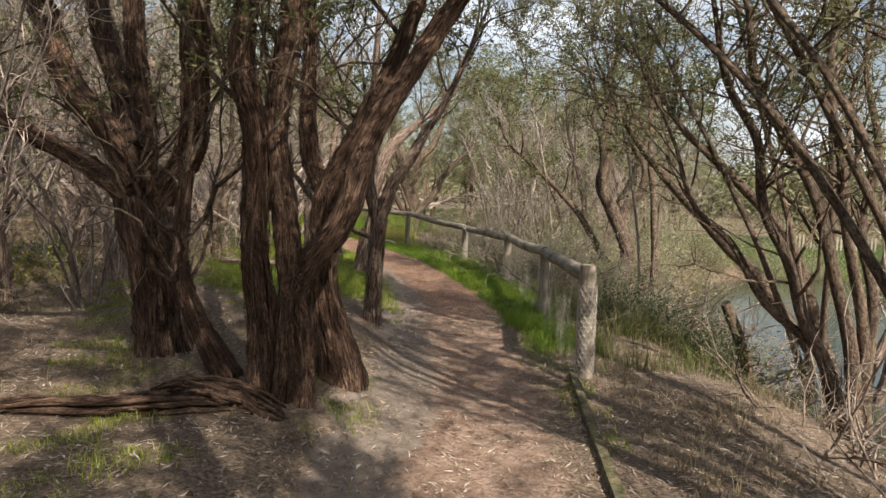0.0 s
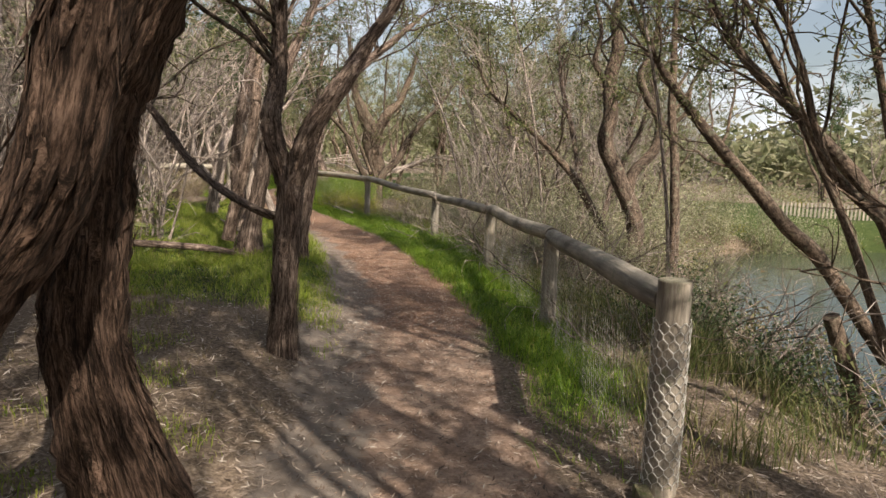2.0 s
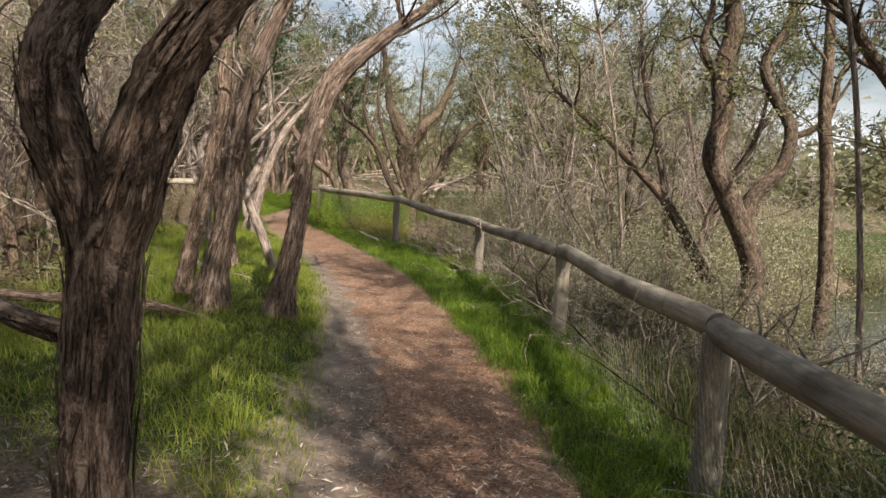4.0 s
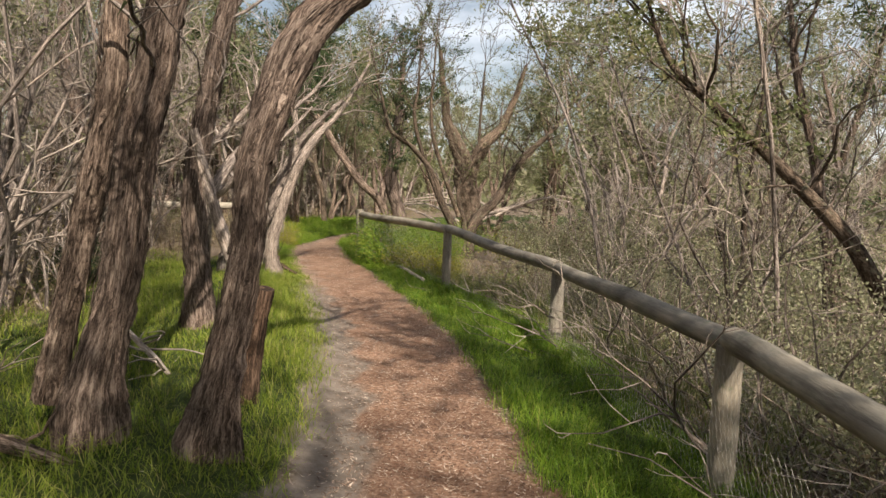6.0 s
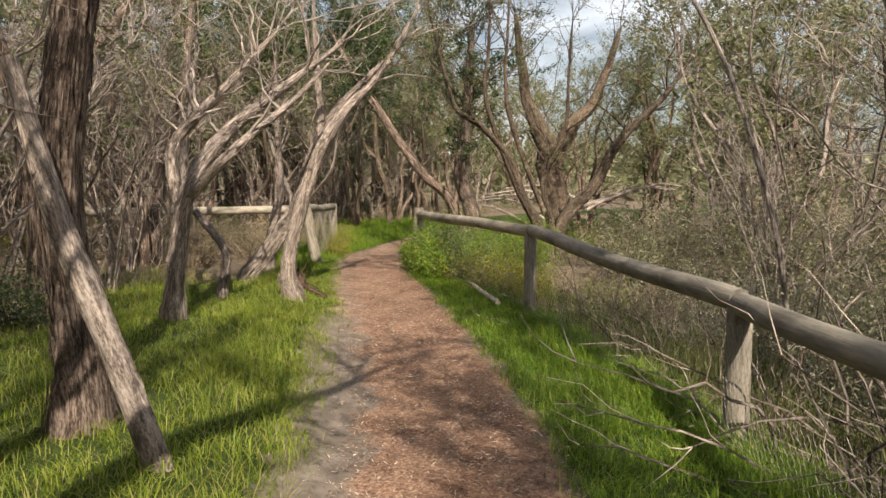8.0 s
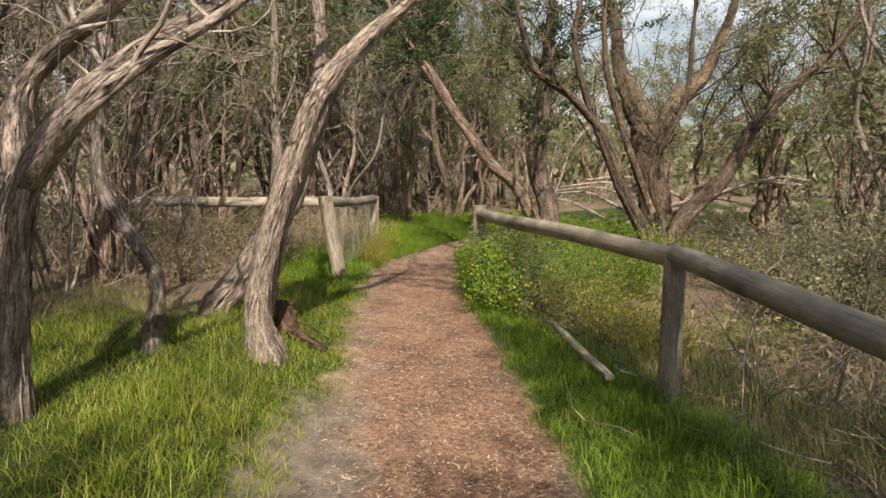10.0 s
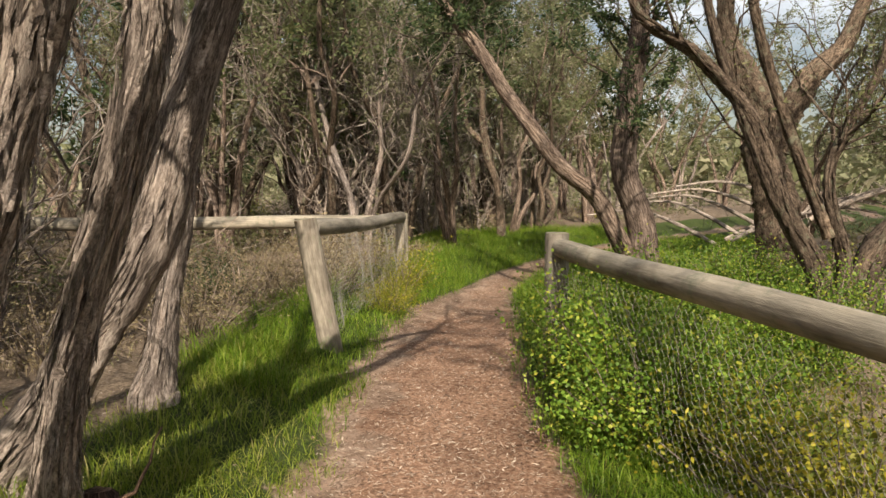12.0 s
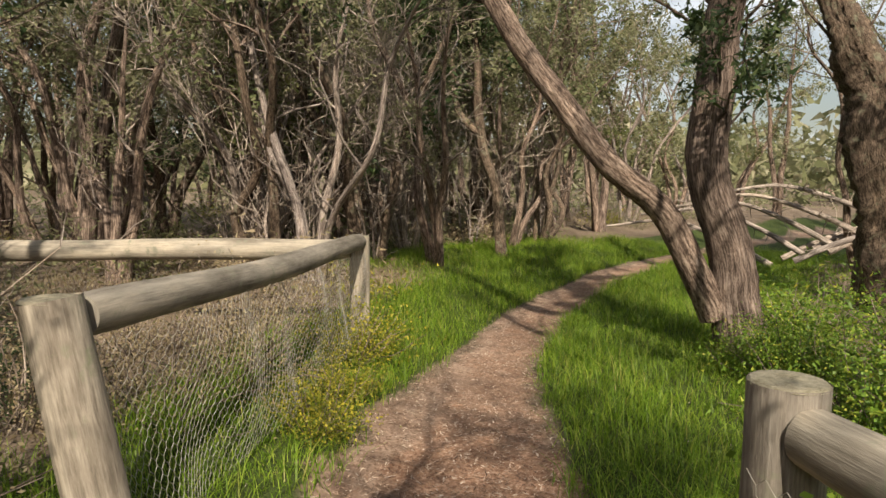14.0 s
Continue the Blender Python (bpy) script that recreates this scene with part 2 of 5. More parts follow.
# ---- mesh helpers ----
class Geo:
    """Gathers tubes, leaves and blades into one mesh."""

    def __init__(self):
        self.v, self.f, self.g, self.n = [], [], [], 0

    def add(self, verts, faces, grain=None):
        verts = np.asarray(verts, float).reshape(-1, 3)
        self.v.append(verts)
        self.f.append(np.asarray(faces, int) + self.n)
        self.g.append(verts if grain is None else grain)
        self.n += len(verts)

    def mesh(self, name, material, origin=(0, 0, 0), smooth=True):
        me = bpy.data.meshes.new(name)
        v = np.concatenate(self.v) - np.asarray(origin, float)
        me.vertices.add(len(v))
        me.vertices.foreach_set("co", v.astype(np.float32).ravel())
        loops = np.concatenate([f.ravel() for f in self.f])
        totals = np.concatenate([np.full(len(f), f.shape[1]) for f in self.f])
        me.loops.add(len(loops))
        me.loops.foreach_set("vertex_index", loops.astype(np.int32))
        me.polygons.add(len(totals))
        me.polygons.foreach_set("loop_start", (np.cumsum(totals) - totals).astype(np.int32))
        me.polygons.foreach_set("use_smooth", np.full(len(totals), smooth))
        me.update(calc_edges=True)
        at = me.attributes.new("grain", "FLOAT_VECTOR", "POINT")
        at.data.foreach_set("vector", np.concatenate(self.g).astype(np.float32).ravel())
        me.materials.append(material)
        return me


def part(name, geo, material, parent, label="", origin=None, smooth=True):
    """Links geo as one mesh object under a thing."""
    ob = new(name, geo.mesh(name, material, parent.location if origin is None else origin, smooth))
    ob.parent = parent
    return tagged(ob, label)


def thing(name, at, label, category, group="", kind=""):
    ob = new(name)
    ob.location = at
    return tagged(ob, label, category, group, kind)


def spline(points, n):
    """A smooth line of n points through a few waypoints (x, y, z, radius)."""
    p = np.asarray(points, float)
    p = np.vstack([2 * p[0] - p[1], p, 2 * p[-1] - p[-2]])
    t = np.linspace(0, len(p) - 3 - 1e-6, n)
    i = t.astype(int)
    u = (t - i)[:, None]
    a, b, c, d = p[i], p[i + 1], p[i + 2], p[i + 3]
    return 0.5 * (2 * b + (c - a) * u + (2 * a - 5 * b + 4 * c - d) * u ** 2 + (3 * b - a - 3 * c + d) * u ** 3)


RNG = np.random.default_rng(7)


def tube(geo, pts, radii, sides=6, rough=0.0, cap=False, rng=RNG):
    """A tapered limb along pts; rough gives it lengthwise furrows and flutes."""
    pts, radii = np.asarray(pts, float), np.asarray(radii, float)
    tan = np.gradient(pts, axis=0)
    tan /= np.linalg.norm(tan, axis=1)[:, None] + 1e-9
    mean = tan.mean(0)
    ref = np.cross(mean, (0.31, 0.72, 0.62))
    if np.linalg.norm(ref) < 1e-3:
        ref = np.cross(mean, (1, 0, 0))
    nrm = ref - (tan @ ref)[:, None] * tan
    nrm /= np.linalg.norm(nrm, axis=1)[:, None] + 1e-9
    bit = np.cross(tan, nrm)
    ang = np.linspace(0, 2 * np.pi, sides, endpoint=False)
    along = np.concatenate([[0], np.cumsum(np.linalg.norm(np.diff(pts, axis=0), axis=1))])
    r = np.repeat(radii[:, None], sides, 1)
    if rough:
        wave = np.zeros_like(r)
        for k, amp in ((2, 0.8), (3, 0.8), (5, 0.6), (8, 0.45), (11, 0.3)):
            twist = rng.uniform(-1.2, 1.2)
            wave += amp * np.sin(k * ang[None] + rng.uniform(0, 6.3) + twist * k * along[:, None] * 0.5 + 0.7 * np.sin(along[:, None] * rng.uniform(2, 6)))
        wave += rng.normal(0, 0.7, r.shape)
        r = r * (1 + rough * wave)
    ring = pts[:, None] + r[..., None] * (np.cos(ang)[None, :, None] * nrm[:, None] + np.sin(ang)[None, :, None] * bit[:, None])
    n = len(pts)
    i = np.arange(n - 1)[:, None] * sides
    j = np.arange(sides)[None]
    k = (j + 1) % sides
    faces = np.stack([i + j, i + k, i + sides + k, i + sides + j], -1).reshape(-1, 4)
    shift = rng.uniform(0, 50, 3)
    r0 = float(radii.max())
    grain = np.stack([np.broadcast_to(np.cos(ang) * r0, r.shape), np.broadcast_to(np.sin(ang) * r0, r.shape), np.broadcast_to(along[:, None], r.shape)], -1).reshape(-1, 3) + shift
    geo.add(ring.reshape(-1, 3), faces, grain)
    if cap:
        for s in (0, n - 1):
            rim = ring[s]
            mid = rim.mean(0)
            vv = np.vstack([rim, mid])
            tri = np.stack([np.arange(sides), (np.arange(sides) + 1) % sides, np.full(sides, sides)], -1)
            geo.add(vv, tri if s else tri[:, ::-1], vv * 0.4)


def leaves(geo, centres, length, width, rng, droop=0.0, spread=1.0, slim=False):
    """Small lens-shaped leaves at the given places."""
    c = np.asarray(centres, float)
    n = len(c)
    if not n:
        return
    d = rng.normal(0, 1, (n, 3)) * (spread, spread, 0.8 * spread)
    d[:, 2] -= droop
    d /= np.linalg.norm(d, axis=1)[:, None] + 1e-9
    side = np.cross(d, rng.normal(0, 1, (n, 3)))
    side /= np.linalg.norm(side, axis=1)[:, None] + 1e-9
    ln = (length * rng.uniform(0.6, 1.3, n))[:, None]
    wd = (width * rng.uniform(0.7, 1.3, n))[:, None]
    if slim:
        v = np.stack([c + side * wd * 0.8, c - side * wd * 0.8, c + d * ln], 1)
        geo.add(v.reshape(-1, 3), np.arange(3 * n).reshape(n, 3))
        return
    v = np.stack([c, c + d * ln * 0.5 + side * wd, c + d * ln, c + d * ln * 0.5 - side * wd], 1)
    geo.add(v.reshape(-1, 3), np.arange(4 * n).reshape(n, 4))


def wander(start, way, length, steps, wobble, rise, rng):
    """A wavering line of a branch."""
    d = np.asarray(way, float)
    d = d / np.linalg.norm(d)
    out = [np.asarray(start, float)]
    step = length / steps
    for _ in range(steps):
        d = d + rng.normal(0, wobble, 3) + (0, 0, rise)
        d /= np.linalg.norm(d)
        out.append(out[-1] + d * step)
    return np.array(out)


# ---- plan ----
TRACK = np.array([(-40, 1.2), (-4, 1.08), (2, 1.03), (4, 0.95), (6, 0.82), (8.5, 0.45), (11, -0.09), (13, -0.7), (14.5, -1.3), (17.7, -2.9), (20.5, -4.4), (23.2, -5.42), (26, -5.8), (29.4, -5.75), (32, -5.2), (36, -4), (60, 4)])
POSTS = np.array([(1.90, 4.55, 0.95), (1.83, 7.66, 0.86), (1.45, 10.88, 0.82), (0.58, 14.3, 0.78), (-1.16, 17.62, 0.95), (-3.51, 20.57, 1.01)])
_ys = np.linspace(-40, 60, 1001)
_xs = np.convolve(np.pad(np.interp(_ys, TRACK[:, 0], TRACK[:, 1]), 10, "edge"), np.ones(21) / 21, "valid")


def step(a, b, x):
    u = np.clip((x - a) / (b - a), 0, 1)
    return u * u * (3 - 2 * u)


def across(x, y):
    """Metres to the right of the middle of the track."""
    slope = np.interp(y, _ys, np.gradient(_xs, _ys))
    return (x - np.interp(y, _ys, _xs)) / np.sqrt(1 + slope ** 2)


def swell(x, y):
    return 0.5 * np.sin(1.3 * x + 0.7 * y) + 0.35 * np.sin(2.9 * x - 2.1 * y + 1) + 0.25 * np.sin(0.5 * x + 3.7 * y + 2) + 0.2 * np.sin(5.3 * x + 4.1 * y)


def ground(x, y):
    """Height of the ground."""
    x, y = np.asarray(x, float), np.asarray(y, float)
    s = across(x, y)
    z = np.interp(y, (-40, -1, 2, 6, 10, 16, 20, 25, 60), (0.14, 0.1, 0.0, 0.0, -0.06, -0.06, 0, 0, 0.2))
    z = z + step(0.5, 1.4, -s) * 0.2 + 0.012 * np.clip(-s - 1.5, 0, 30)
    z = z + swell(x, y) * (0.012 + 0.05 * step(0.8, 2.5, np.abs(s)))
    z = z - 0.03 * np.exp(-(s / 0.35) ** 2)
    u = x - np.interp(y, POSTS[:, 1], POSTS[:, 0])
    north = step(19.5, 23, y)
    z = z - 0.75 * step(0.25, 3.6, u) * (1 - 0.75 * north)
    e = ((x - 13) / 7.5) ** 2 + ((y - 7) / 15) ** 2
    pond = step(1.45, 0.95, e)
    z = z * (1 - pond) - 1.6 * pond
    far = np.hypot(x, y - 15)
    return z + 9 * step(70, 220, far) - 0.4 * step(12, 25, x)


def ground_z(x, y):
    return float(ground(np.array([x]), np.array([y]))[0])


def spaced(lo, hi, fine, reach):
    mid = np.arange(lo, hi + 1e-6, fine)
    grow = [fine]
    while sum(grow) < reach:
        grow.append(grow[-1] * 1.22)
    out = np.cumsum(grow)
    return np.concatenate([lo - out[::-1], mid, hi + out])


gx, gy = spaced(-7.5, 6.5, 0.15, 900), spaced(-2, 31, 0.17, 900)
GX, GY = np.meshgrid(gx, gy)
sheet = Geo()
nx, ny = len(gx), len(gy)
ii = (np.arange(ny - 1)[:, None] * nx + np.arange(nx - 1)[None]).ravel()
sheet.add(np.stack([GX, GY, ground(GX, GY)], -1).reshape(-1, 3), np.stack([ii, ii + 1, ii + nx + 1, ii + nx], -1))
ground_ob = new("ground", sheet.mesh("ground", GROUND))
tagged(ground_ob, "woodland floor of leaf litter, bark mulch track and grassy soil", "ground", kind="structure")


def slim(y):
    """How much narrower the track is past the ends of the fences."""
    return 1 - 0.42 * step(22.2, 24.4, np.asarray(y, float))


def lush(x, y):
    """Where green grass grows: 0 to 1."""
    s = across(x, y)
    u = x - np.interp(y, POSTS[:, 1], POSTS[:, 0])
    w = 0.25 * swell(x * 1.7, y * 1.7)
    right = step(0.50, 0.74, s + 0.35 * w) * step(4.4, 6.5, y + w) * (1 - step(-0.05, 0.45, u + 0.2 * w)) * (1 - step(19.5, 21, y))
    left = step(0.60, 0.88, -s + 0.35 * w) * step(6.4, 8.2, y + w - 0.6 * step(0.6, 1.6, s + 1.6)) * (1 - step(2.6, 4.2, -s + w)) * (1 - step(16.5, 18.5, y))
    n = s / slim(y)
    end_left = step(0.50, 0.75, -n + 0.35 * w) * (1 - step(1.3, 1.9, -s + 0.5 * w)) * step(15.5, 17.5, y)
    end_right = step(0.46, 0.70, n + 0.35 * w) * (1 - step(1.6, 3.2, s + w)) * step(19.5, 21, y)
    ahead = step(26, 28, y) * (1 - step(31, 34, y)) * step(0.7, 1.0, np.abs(n)) * (1 - step(3, 5, np.abs(s + 1.5))) * 0.8
    lawn = step(22.2, 22.8, y) * step(6, 7.5, x) * (1 - step(30, 33, y))
    return np.clip(np.maximum.reduce([right, left, end_left, end_right, ahead, lawn]), 0, 1)


S_ = across(GX, GY) / slim(GY)
edge = 0.15 * swell(GX * 2.3, GY * 2.3)
masks = {
    "track": 1 - step(0.42, 0.66, np.abs(S_ + 0.05) + edge + 0.08 * step(21, 24, GY)),
    "mulched": (1 - step(0.36, 0.58, np.abs(S_ - 0.14) + edge)) * step(5.0, 9.5, GY) * (1 - 0.5 * step(21, 23, GY)),
    "sandy": step(0.25, 0.45, -S_ + edge) * (1 - step(0.75, 1.05, -S_ + edge)) * step(0, 3, GY) * (1 - step(15.5, 18, GY)) * 0.9,
    "lush": lush(GX, GY),
}
for key, value in masks.items():
    at_ = ground_ob.data.attributes.new(key, "FLOAT", "POINT")
    at_.data.foreach_set("value", value.astype(np.float32).ravel())

# ---- pond and far bank ----
pond_geo = Geo()
a_ = np.linspace(0, 2 * np.pi, 96, endpoint=False)
rim_ = np.stack([13 + 9.5 * np.cos(a_), 7 + 18.5 * np.sin(a_), np.full(96, -1.15)], -1)
pond_geo.add(np.vstack([rim_, (13, 7, -1.15)]), np.stack([np.arange(96), (np.arange(96) + 1) % 96, np.full(96, 96)], -1))
tagged(new("water", pond_geo.mesh("water", WATER)), "still greenish pond water reflecting the sky", "water", kind="structure")


# low wall, picket fence and lawn on the far bank
def slab(parent, name, x0, x1, y0, y1, z0, z1, material, bevel=0.02):
    g = Geo()
    b = bevel
    low = [(x0, y0), (x1, y0), (x1, y1), (x0, y1)]
    top = [(x0 + b, y0 + b), (x1 - b, y0 + b), (x1 - b, y1 - b), (x0 + b, y1 - b)]
    v = [(*p, z0) for p in low] + [(*p, z1 - b) for p in low] + [(*p, z1) for p in top]
    k = np.arange(4)
    n = (k + 1) % 4
    g.add(v, np.concatenate([np.stack([k, n, n + 4, k + 4], -1), np.stack([k + 4, n + 4, n + 8, k + 8], -1), np.array([[8, 9, 10, 11]])]))
    return part(name, g, material, parent, smooth=False)


wall_far = thing("low_wall", (11, 24.7, ground_z(11, 24.7)), "pale concrete low wall on the far lawn", "wall")
slab(wall_far, "wall_body", 9.6, 12.2, 24.6, 24.85, -1.2, -0.48, CONCRETE)
slab(wall_far, "coping", 9.55, 12.25, 24.55, 24.9, -0.476, -0.40, CONCRETE)
pickets = thing("picket_fence", (14, 24.8, ground_z(14, 24.8)), "dark low timber fence beside the far lawn", "fence")
for k in range(26):
    x = 12.35 + 0.14 * k
    slab(pickets, "picket", x, x + 0.07, 24.74, 24.76, ground_z(x, 24.75) - 0.05, ground_z(x, 24.75) + 0.5, POST_WOOD, 0.005)
slab(pickets, "fence_rail", 12.3, 16.0, 24.765, 24.80, -1.0, -0.93, POST_WOOD, 0.005)


# ---- fence ----
def log_rail(parent, a, b, radius, name="rail", material=None):
    g = Geo()
    a, b = np.asarray(a, float), np.asarray(b, float)
    n = 26
    f = np.linspace(0, 1, n)[:, None]
    pts = a + (b - a) * f
    pts[:, 2] += 0.010 * np.sin(f[:, 0] * 7 + a[1]) - 0.012 * np.sin(f[:, 0] * np.pi)
    rad = radius * (1 + 0.03 * np.sin(f[:, 0] * 9 + a[0] * 3))
    rad[0] *= 0.93
    rad[-1] *= 0.93
    tube(g, pts, rad, 28, 0.006, True)
    return part(name, g, material or LOG_WOOD, parent)


def round_post(parent, x, y, top, radius, lean=(0, 0), mossy=True, depth=0.3):
    g = Geo()
    z0 = ground_z(x, y) - depth
    f = np.linspace(0, 1, 18)
    pts = np.stack([x + lean[0] * f, y + lean[1] * f, z0 + (top - z0) * f], -1)
    tube(g, pts, radius * (1.03 - 0.05 * f), 26, 0.010)
    post = part("post", g, POST_WOOD, parent)
    c = Geo()
    ang = np.linspace(0, 2 * np.pi, 26, endpoint=False)
    rim = np.stack([x + lean[0] + radius * 0.985 * np.cos(ang), y + lean[1] + radius * 0.985 * np.sin(ang), np.full(26, top - 0.004)], -1)
    inner = rim * 1.0
    inner[:, :2] = (x + lean[0], y + lean[1]) + (rim[:, :2] - (x + lean[0], y + lean[1])) * 0.9
    inner[:, 2] += 0.008
    k = np.arange(26)
    c.add(np.vstack([rim, inner]), np.stack([k, (k + 1) % 26, (k + 1) % 26 + 26, k + 26], -1))
    c.add(np.vstack([inner, inner.mean(0)]), np.stack([k, (k + 1) % 26, np.full(26, 26)], -1))
    cap_ob = part("post_top", c, END_GRAIN, parent, "moss-tinged sawn post top")
    cap_ob.parent = post
    return post


def netting(geo, a, b, low_a, low_b, high_a, high_b, cell=0.055, wire=0.0008, sag=0.012):
    """Hexagonal wire netting between two posts."""
    a, b = np.asarray(a, float), np.asarray(b, float)
    span = np.linalg.norm(b - a)
    height = 0.5 * (high_a - low_a + high_b - low_b)
    cols, rows = int(span / cell), max(2, int(height / (cell * 0.8)))
    out = np.array([b[1] - a[1], a[0] - b[0]]) / span

    def place(cu, cv):
        f = np.clip(cu / cols, 0, 1)
        lo, hi = low_a + (low_b - low_a) * f, high_a + (high_b - high_a) * f
        h = np.clip(cv / rows, 0, 1)
        bulge = sag * (np.sin(f * 17 + h * 5) + np.sin(f * 41 + 2) * 0.5)
        return np.stack([a[0] + (b[0] - a[0]) * f + out[0] * bulge, a[1] + (b[1] - a[1]) * f + out[1] * bulge, lo + (hi - lo) * h], -1)

    cu, cv = np.meshgrid(np.arange(cols), np.arange(rows))
    cu, cv = cu.ravel().astype(float), cv.ravel().astype(float)
    off = np.where(cv % 2 == 0, 0.0, 0.5)
    p = place(cu + off, cv)
    q = place(cu + off, cv + 0.45)
    r1 = place(cu + off + 0.5, cv + 1.0)
    r2 = place(cu + off - 0.5, cv + 1.0)
    for s, e in ((p, q), (q, r1), (q, r2)):
        d = e - s
        side = np.cross(d, (out[0], out[1], 0))
        side /= np.linalg.norm(side, axis=1)[:, None] + 1e-9
        nrm = np.array([out[0], out[1], 0.0])
        ring = [s + side * wire, s - side * wire * 0.5 + nrm * wire, s - side * wire * 0.5 - nrm * wire, e + side * wire, e - side * wire * 0.5 + nrm * wire, e - side * wire * 0.5 - nrm * wire]
        n = len(s)
        base = (np.arange(n) * 6)[:, None]
        faces = np.concatenate([base + np.array(t) for t in ((0, 1, 4, 3), (1, 2, 5, 4), (2, 0, 3, 5))])
        geo.add(np.stack(ring, 1).reshape(-1, 3), faces)


fence = thing("log_rail_fence", (0, 0, 0), "weathered grey log rail fence with round posts and chicken wire", "fence")
R_RAIL = 0.069
for k in range(len(POSTS)):
    x, y, top = POSTS[k]
    ends = k in (0, len(POSTS) - 1)
    round_post(fence, x, y, top + 0.02 if ends else top - 0.10, (0.074, 0.070, 0.070, 0.070, 0.070, 0.083)[k])
for k in range(len(POSTS) - 1):
    a, b = POSTS[k].copy(), POSTS[k + 1].copy()
    d = (b - a) / np.linalg.norm(b - a)
    a = a + d * (0.07 if k == 0 else 0.008)
    b = b - d * (0.07 if k == len(POSTS) - 2 else 0.008)
    log_rail(fence, a - (0, 0, R_RAIL), b - (0, 0, R_RAIL), R_RAIL)
net = Geo()
for k in range(len(POSTS) - 1):
    a, b = POSTS[k], POSTS[k + 1]
    d = (b - a)[:2] / np.linalg.norm((b - a)[:2])
    off = np.array([-d[1], d[0]]) * 0.085
    netting(net, a[:2] + off, b[:2] + off, ground_z(*a[:2]) + 0.02, ground_z(*b[:2]) + 0.02, a[2] - 0.16, b[2] - 0.16)
tagged(part("wire_netting", net, WIRE, fence, "rusty hexagonal chicken wire", smooth=False), kind="stuff")
# netting rolled round the end post
px, py, _ = POSTS[0]
ra = 0.0815
flat, wrap = Geo(), Geo()
netting(flat, (0, 0), (2 * math.pi * ra, 0), 0.04, 0.04, 0.80, 0.80, 0.046, 0.0022, 0.0)
roll = np.concatenate(flat.v)
turn_, off_ = roll[:, 0] / ra, ra + roll[:, 1]
roll = np.stack([px + off_ * np.cos(turn_), py + off_ * np.sin(turn_), roll[:, 2]], -1)
wrap.v, wrap.f, wrap.g, wrap.n = [roll], flat.f, [roll], len(roll)
tagged(part("post_netting", wrap, WIRE_PALE, fence, "chicken wire wrapped round the end post", smooth=False), kind="stuff")

fence_b = thing("log_rail_fence", (0, 0, 0), "weathered log rail fence with a leaning post and sagging chicken wire", "fence")
round_post(fence_b, -5.20, 20.34, 1.10, 0.088, (-0.22, -0.10))
round_post(fence_b, -6.62, 23.7, 1.0, 0.085)
round_post(fence_b, -9.5, 22.15, 0.80, 0.075)
round_post(fence_b, -12.2, 20.65, 0.80, 0.075)
log_rail(fence_b, (-5.44, 20.34, 1.02), (-6.60, 23.66, 0.95), 0.072)
log_rail(fence_b, (-6.69, 23.66, 0.90), (-9.5, 22.15, 0.885), 0.088)
log_rail(fence_b, (-9.5, 22.15, 0.885), (-12.2, 20.65, 0.88), 0.088)
net = Geo()
netting(net, (-5.32, 20.28), (-6.52, 23.65), 0.12, 0.2, 0.96, 0.88, 0.045, 0.0011, 0.03)
netting(net, (-6.72, 23.75), (-9.5, 22.25), 0.2, 0.2, 0.82, 0.80, 0.075, 0.0012, 0.03)
tagged(part("wire_netting", net, WIRE, fence_b, "rusty hexagonal chicken wire", smooth=False), kind="stuff")


# sawn sleeper that edges the track before the fence
def plank_edge(a, b, width, depth, label):
    t = thing("timber_edging", (*a[:2], ground_z(*a[:2])), label, "edging")
    g = Geo()
    a, b = np.asarray(a, float), np.asarray(b, float)
    n = 14
    f = np.linspace(0, 1, n)
    d = (b - a) / np.linalg.norm(b - a)
    side = np.array([d[1], -d[0]]) * width / 2
    rows = []
    for u in f:
        c = a + (b - a) * u
        z = ground_z(*c) + 0.05 + 0.006 * math.sin(u * 9)
        w = 1 + 0.05 * math.sin(u * 23)
        for sx, dz in ((-w, -depth), (-w, -0.012), (-0.85 * w, 0), (0.85 * w, 0), (w, -0.012), (w, -depth)):
            rows.append((*(c + side * sx), z + dz))
    i = (np.arange(n - 1) * 6)[:, None, None]
    j = np.arange(5)[None, :, None]
    g.add(rows, (i + j + np.array([0, 1, 7, 6])[None, None]).reshape(-1, 4))
    g.add(np.array(rows[:6]), [[5, 4, 1, 0], [4, 3, 2, 1]])
    part("plank", g, MOSSY_WOOD, t, smooth=False)


plank_edge((1.70, 1.2), (1.80, 4.5), 0.07, 0.2, "mossy dark sleeper plank edging the dirt track")


